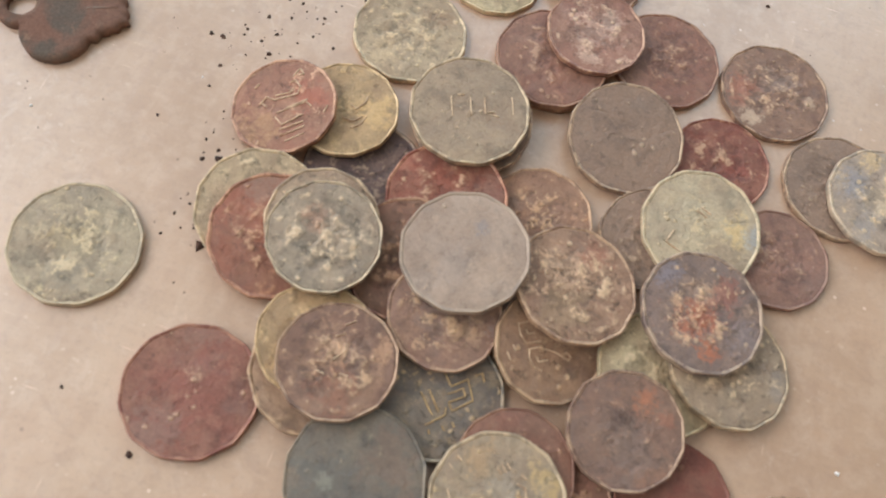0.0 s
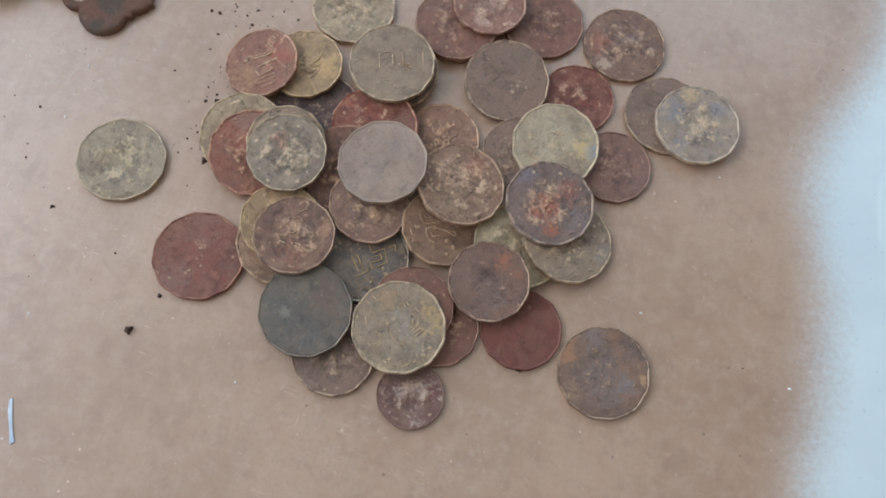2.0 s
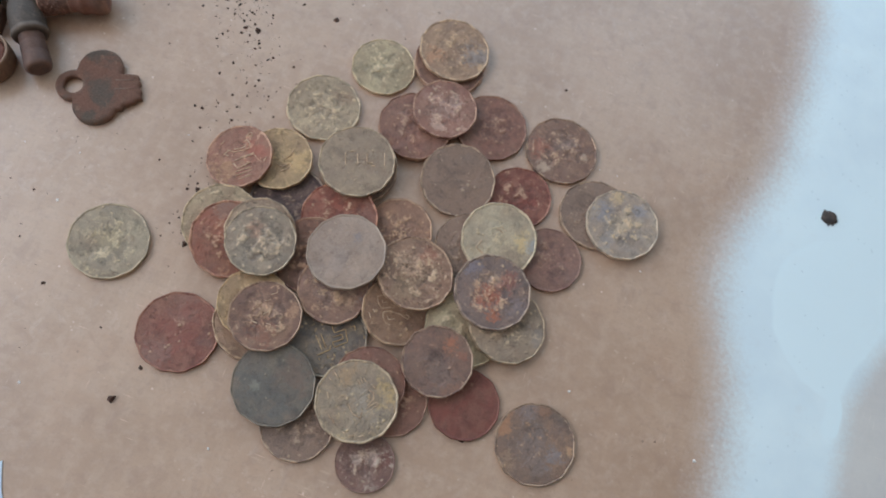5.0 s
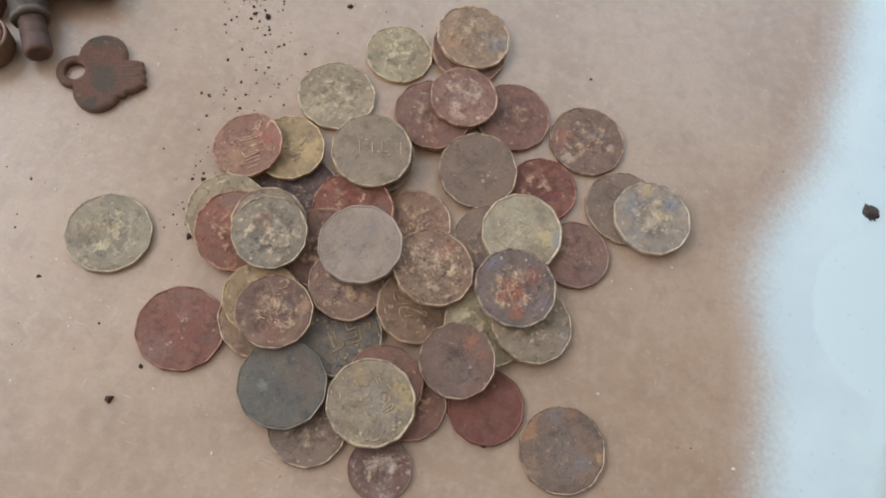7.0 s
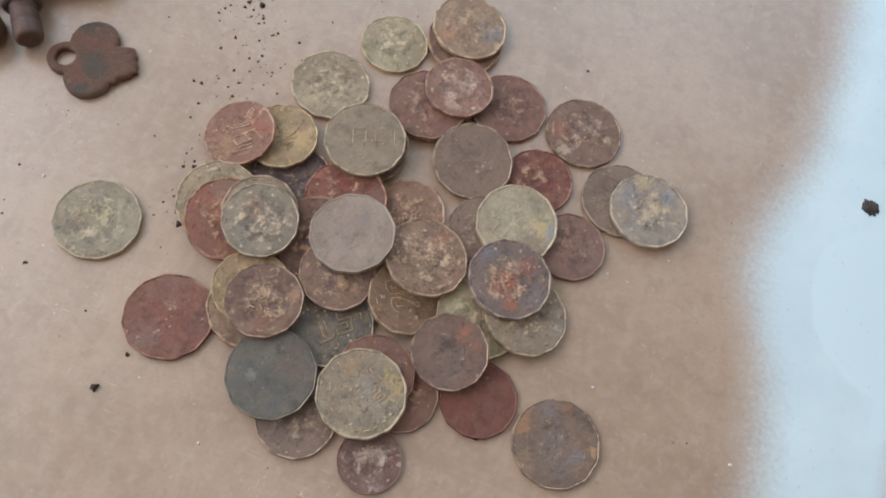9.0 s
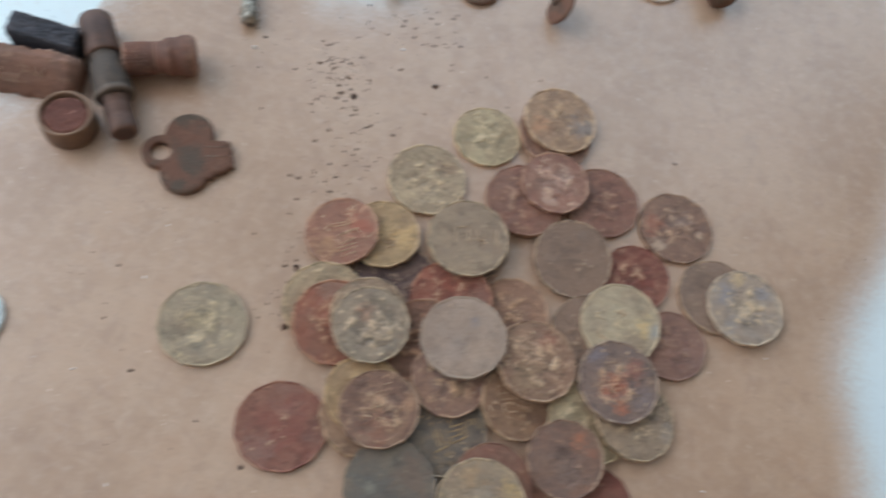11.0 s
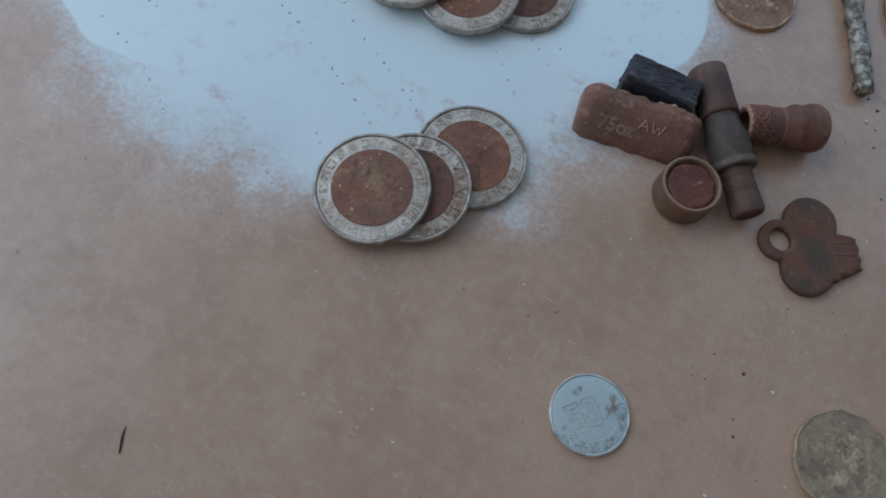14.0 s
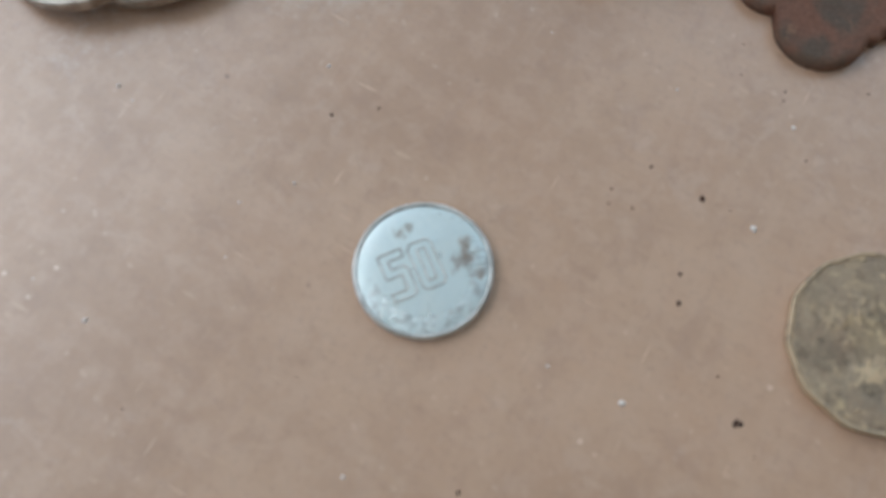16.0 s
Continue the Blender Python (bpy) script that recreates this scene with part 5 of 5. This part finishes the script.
rusty_button(-27.3, 166.1, 0, 0, 0, 6.8, "round rusty brown button lying face down")
rusty_button(-0.6, 167.6, 5.0, 1.9, 0.5, 6.2, "rusty brown button propped on its edge")
coin("C", 25.6, 195.9, 0, 0, 0, "pale", "pale silvery round coin far along the board")


# ---- box, scraps and dirt ----
def card_box():
    """A small flat box, narrowing towards its hidden end, with a lid whose lip is folded over."""
    ob = thing("card_box", "small flat worn grey box with a folded lid lip", "box")
    base = [(-16.4, -0.6), (-0.6, -0.6), (-0.9, -9.0), (-2.8, -18.0), (-3.6, -34.0), (-15.8, -34.0)]
    part("tray", bm_slab([base], 5.6, 0.4), M_BOX_EDGE, ob)
    top = [(-17.0, -0.3), (-9.0, 0.5), (-7.4, 0.0), (0.0, 0.0), (-0.3, -8.5), (-2.2, -17.5), (-3.0, -34.6), (-16.4, -34.6)]
    lid = part("lid", bm_slab([top], 1.7, 0.3), M_BOX, ob, "grey lid rubbed pale along its edges")
    lid.location.z = 5.4 * MM
    lip = part("lip", bm_tube([(-11.6, -0.4, 0), (-9.0, 0.1, 0.2), (-7.4, -0.5, 0), (-3.0, -0.5, 0.1), (-0.5, -0.7, 0)], 0.35, 8, 0.2, 2.0), M_BOX_LIP, lid, "pale folded edge of the lid")
    lip.location.z = 1.7 * MM
    panel = part("lid_panel", bm_slab([[(-11.2, -1.6), (-1.3, -1.6), (-1.6, -8.6), (-3.4, -17.4), (-4.2, -33.6), (-11.0, -33.6), (-11.8, -22.0), (-11.0, -12.0), (-11.9, -8.0), (-10.9, -4.5)]], 0.35, 0.12), M_BOX, lid)
    panel.location.z = 1.6 * MM
    strip = part("worn_strip", bm_slab([[(-16.2, -1.0), (-11.7, -0.9), (-11.4, -4.5), (-12.3, -8.0), (-11.6, -16.0), (-12.0, -33.6), (-15.8, -33.6)]], 0.3, 0.1), M_BOX_WORN, lid, "scuffed violet-grey strip")
    strip.location.z = 1.6 * MM
    ob.matrix_world = pose(-160.8 * MM, -38.1 * MM, 0, 0, 0, 28)
    return ob


card_box()
scrap = thing("paper_scrap", "pointed scrap of green and white paper under the box", "paper")
part("green_half", bm_slab([[(-160.6, -44.6), (-157.6, -43.4), (-154.6, -46.2), (-155.2, -50.0)]], 0.25, 0.04), M_GREEN, scrap, "bright green half", False)
part("white_half", bm_slab([[(-157.6, -43.4), (-153.4, -44.6), (-154.4, -46.2)]], 0.25, 0.04), M_PAPER, scrap, "pale blue-white tip", False)
splinter = bm_slab([[(-185.7, -32.6), (-183.5, -37.4), (-183.7, -37.5), (-185.3, -34.6)]], 0.35, 0.08)
tagged(mesh_object("splinter", splinter, M_KNOT, False), "thin dark splinter lying on the board", "splinter")
fibre = bm_tube([(-131.7, -28.5, 0.2), (-131.0, -29.3, 0.35), (-129.5, -30.3, 0.25), (-127.9, -31.7, 0.2)], 0.09, 6)
tagged(mesh_object("fibre", fibre, M_CUP_FILL), "fine red-brown fibre on the board", "fibre")
sliver = tagged(mesh_object("paper_sliver", bm_slab([[(0, -5.0), (1.1, -4.6), (0.6, -2.0), (0.5, 2.0), (0.6, 5.2), (-0.1, 5.0), (-0.5, 2.5), (-0.1, -1.5)]], 0.3, 0.06), M_PAPER, False), "thin pale blue sliver of paper", "paper")
set_at(sliver, -53.4, -30.4, 0.02, 0, 0, 27)

knot = bm_turned([(2.5, 0.0), (2.2, 0.5), (1.5, 0.9), (0.02, 0.7)], 22, 0.5, 6)
tagged(mesh_object("dark_lump", knot, M_KNOT), "dark pitted lump stuck in the white paint", "lump")
set_at(bpy.data.objects["dark_lump"], 135.6, 121.0, 0, 0, 0, 15)


def bm_crumb(bm, x, y, size, rnd):
    flat = rnd.uniform(0.4, 0.8)
    spots = []
    for i in range(5):
        t = math.tau * (i + rnd.uniform(-0.3, 0.3)) / 5
        r = size * rnd.uniform(0.55, 1.1)
        spots.append((x + r * math.cos(t), y + r * math.sin(t)))
    low = [bm.verts.new((px * MM, py * MM, 0.02 * MM)) for px, py in spots]
    mid = [bm.verts.new(((x + (px - x) * rnd.uniform(0.6, 1.0)) * MM, (y + (py - y) * rnd.uniform(0.6, 1.0)) * MM, size * flat * rnd.uniform(0.5, 0.9) * MM)) for px, py in spots]
    tip = bm.verts.new((x * MM, y * MM, size * flat * 1.15 * MM))
    for i in range(5):
        j = (i + 1) % 5
        bm.faces.new((low[i], low[j], mid[j], mid[i]))
        bm.faces.new((mid[i], mid[j], tip))
    bm.faces.new(low)
    return bm


def big_crumb(x, y, size, seed):
    bm = bm_crumb(bmesh.new(), 0, 0, size, random.Random(seed))
    ob = tagged(mesh_object("soil_crumb", bm, M_SOIL, False), "dark crumb of dry soil on the board", "soil crumb", "soil crumbs")
    return set_at(ob, x, y, 0)


big_crumb(-48.2, 112.5, 1.1, 0)
big_crumb(-39.0, 41.9, 1.2, 1)
big_crumb(-37.9, -3.0, 1.3, 2)
big_crumb(-68.3, 18.5, 0.6, 3)
big_crumb(-83.0, 41.5, 0.5, 4)
big_crumb(-27.9, 125.9, 1.0, 5)
big_crumb(-33.5, 105.2, 0.6, 6)
big_crumb(46.5, 131.0, 0.7, 7)
big_crumb(-34.6, 6.8, 0.8, 8)
big_crumb(-48.8, 12.9, 0.5, 9)
big_crumb(-81.3, 31.3, 0.3, 10)
big_crumb(50.6, 18.6, 1.4, 40)
big_crumb(-39.0, 57.5, 1.0, 41)
big_crumb(-42.6, 58.0, 0.9, 42)
big_crumb(-41.0, 56.5, 0.8, 43)
big_crumb(-80.0, 28.0, 0.4, 44)
big_crumb(-92.8, 35.2, 0.25, 45)
big_crumb(-90.0, 36.0, 0.25, 46)
big_crumb(-129.0, 28.2, 0.35, 47)
big_crumb(-124.2, 32.0, 0.25, 48)
big_crumb(-92.0, -4.0, 0.4, 49)
big_crumb(-67.8, 18.6, 0.45, 50)
big_crumb(-70.0, 98.0, 0.4, 51)
big_crumb(-52.0, 112.0, 0.7, 52)
big_crumb(-39.0, 127.0, 0.6, 53)

rnd = random.Random(12)
bm = bmesh.new()
for cx, cy, sx, sy, count in ((-54, 117, 5, 9, 110), (-47, 109, 6, 6, 34), (-43, 84, 5, 4, 40), (-39, 97, 4, 6, 16), (-42, 62, 4, 8, 46), (-42, 45, 4, 6, 16), (-38, 146, 11, 8, 70), (-15, 130, 14, 14, 16), (-78, 119, 4, 6, 10)):
    for _ in range(count):
        bm_crumb(bm, rnd.gauss(cx, sx), rnd.gauss(cy, sy), rnd.choice((0.14, 0.18, 0.2, 0.28, 0.4, 0.55)), rnd)
for _ in range(70):
    bm_crumb(bm, rnd.uniform(-240, 130), rnd.uniform(-40, 180), rnd.choice((0.1, 0.13, 0.16, 0.24)), rnd)
for _ in range(8):
    bm_crumb(bm, rnd.gauss(-70, 14), rnd.gauss(22, 18), rnd.choice((0.12, 0.18, 0.26)), rnd)
for _ in range(26):
    bm_crumb(bm, rnd.gauss(-78, 14), rnd.gauss(76, 12), rnd.choice((0.12, 0.16, 0.22)), rnd)
tagged(mesh_object("soil_grains", bm, M_SOIL, False), "scattered dark grains of soil and rust", "soil", kind="stuff")
bm = bmesh.new()
for _ in range(50):
    bm_crumb(bm, rnd.uniform(-240, 130), rnd.uniform(-40, 180), rnd.choice((0.1, 0.14, 0.18, 0.26)), rnd)
for x, y, size in ((-80.0, 116.0, 0.9), (-41.0, 134.0, 0.6), (-80.6, 14.0, 0.55), (-76.0, 41.0, 0.5), (-133.0, 34.0, 0.35), (-77.0, 56.0, 0.35), (-104.0, -9.0, 0.35), (-128.0, 18.0, 0.3),
                   (-140.0, -9.0, 0.4), (-172.0, 13.0, 0.4), (-155.0, 18.0, 0.35), (-10.0, -6.0, 0.5), (74.0, 41.0, 0.5), (84.0, 82.0, 0.4), (-61.0, -7.0, 0.5), (112.0, 35.0, 0.6)):
    bm_crumb(bm, x, y, size, rnd)
tagged(mesh_object("paint_flecks", bm, M_FLECK, False), "scattered white flecks of dried paint", "paint flecks", kind="stuff")
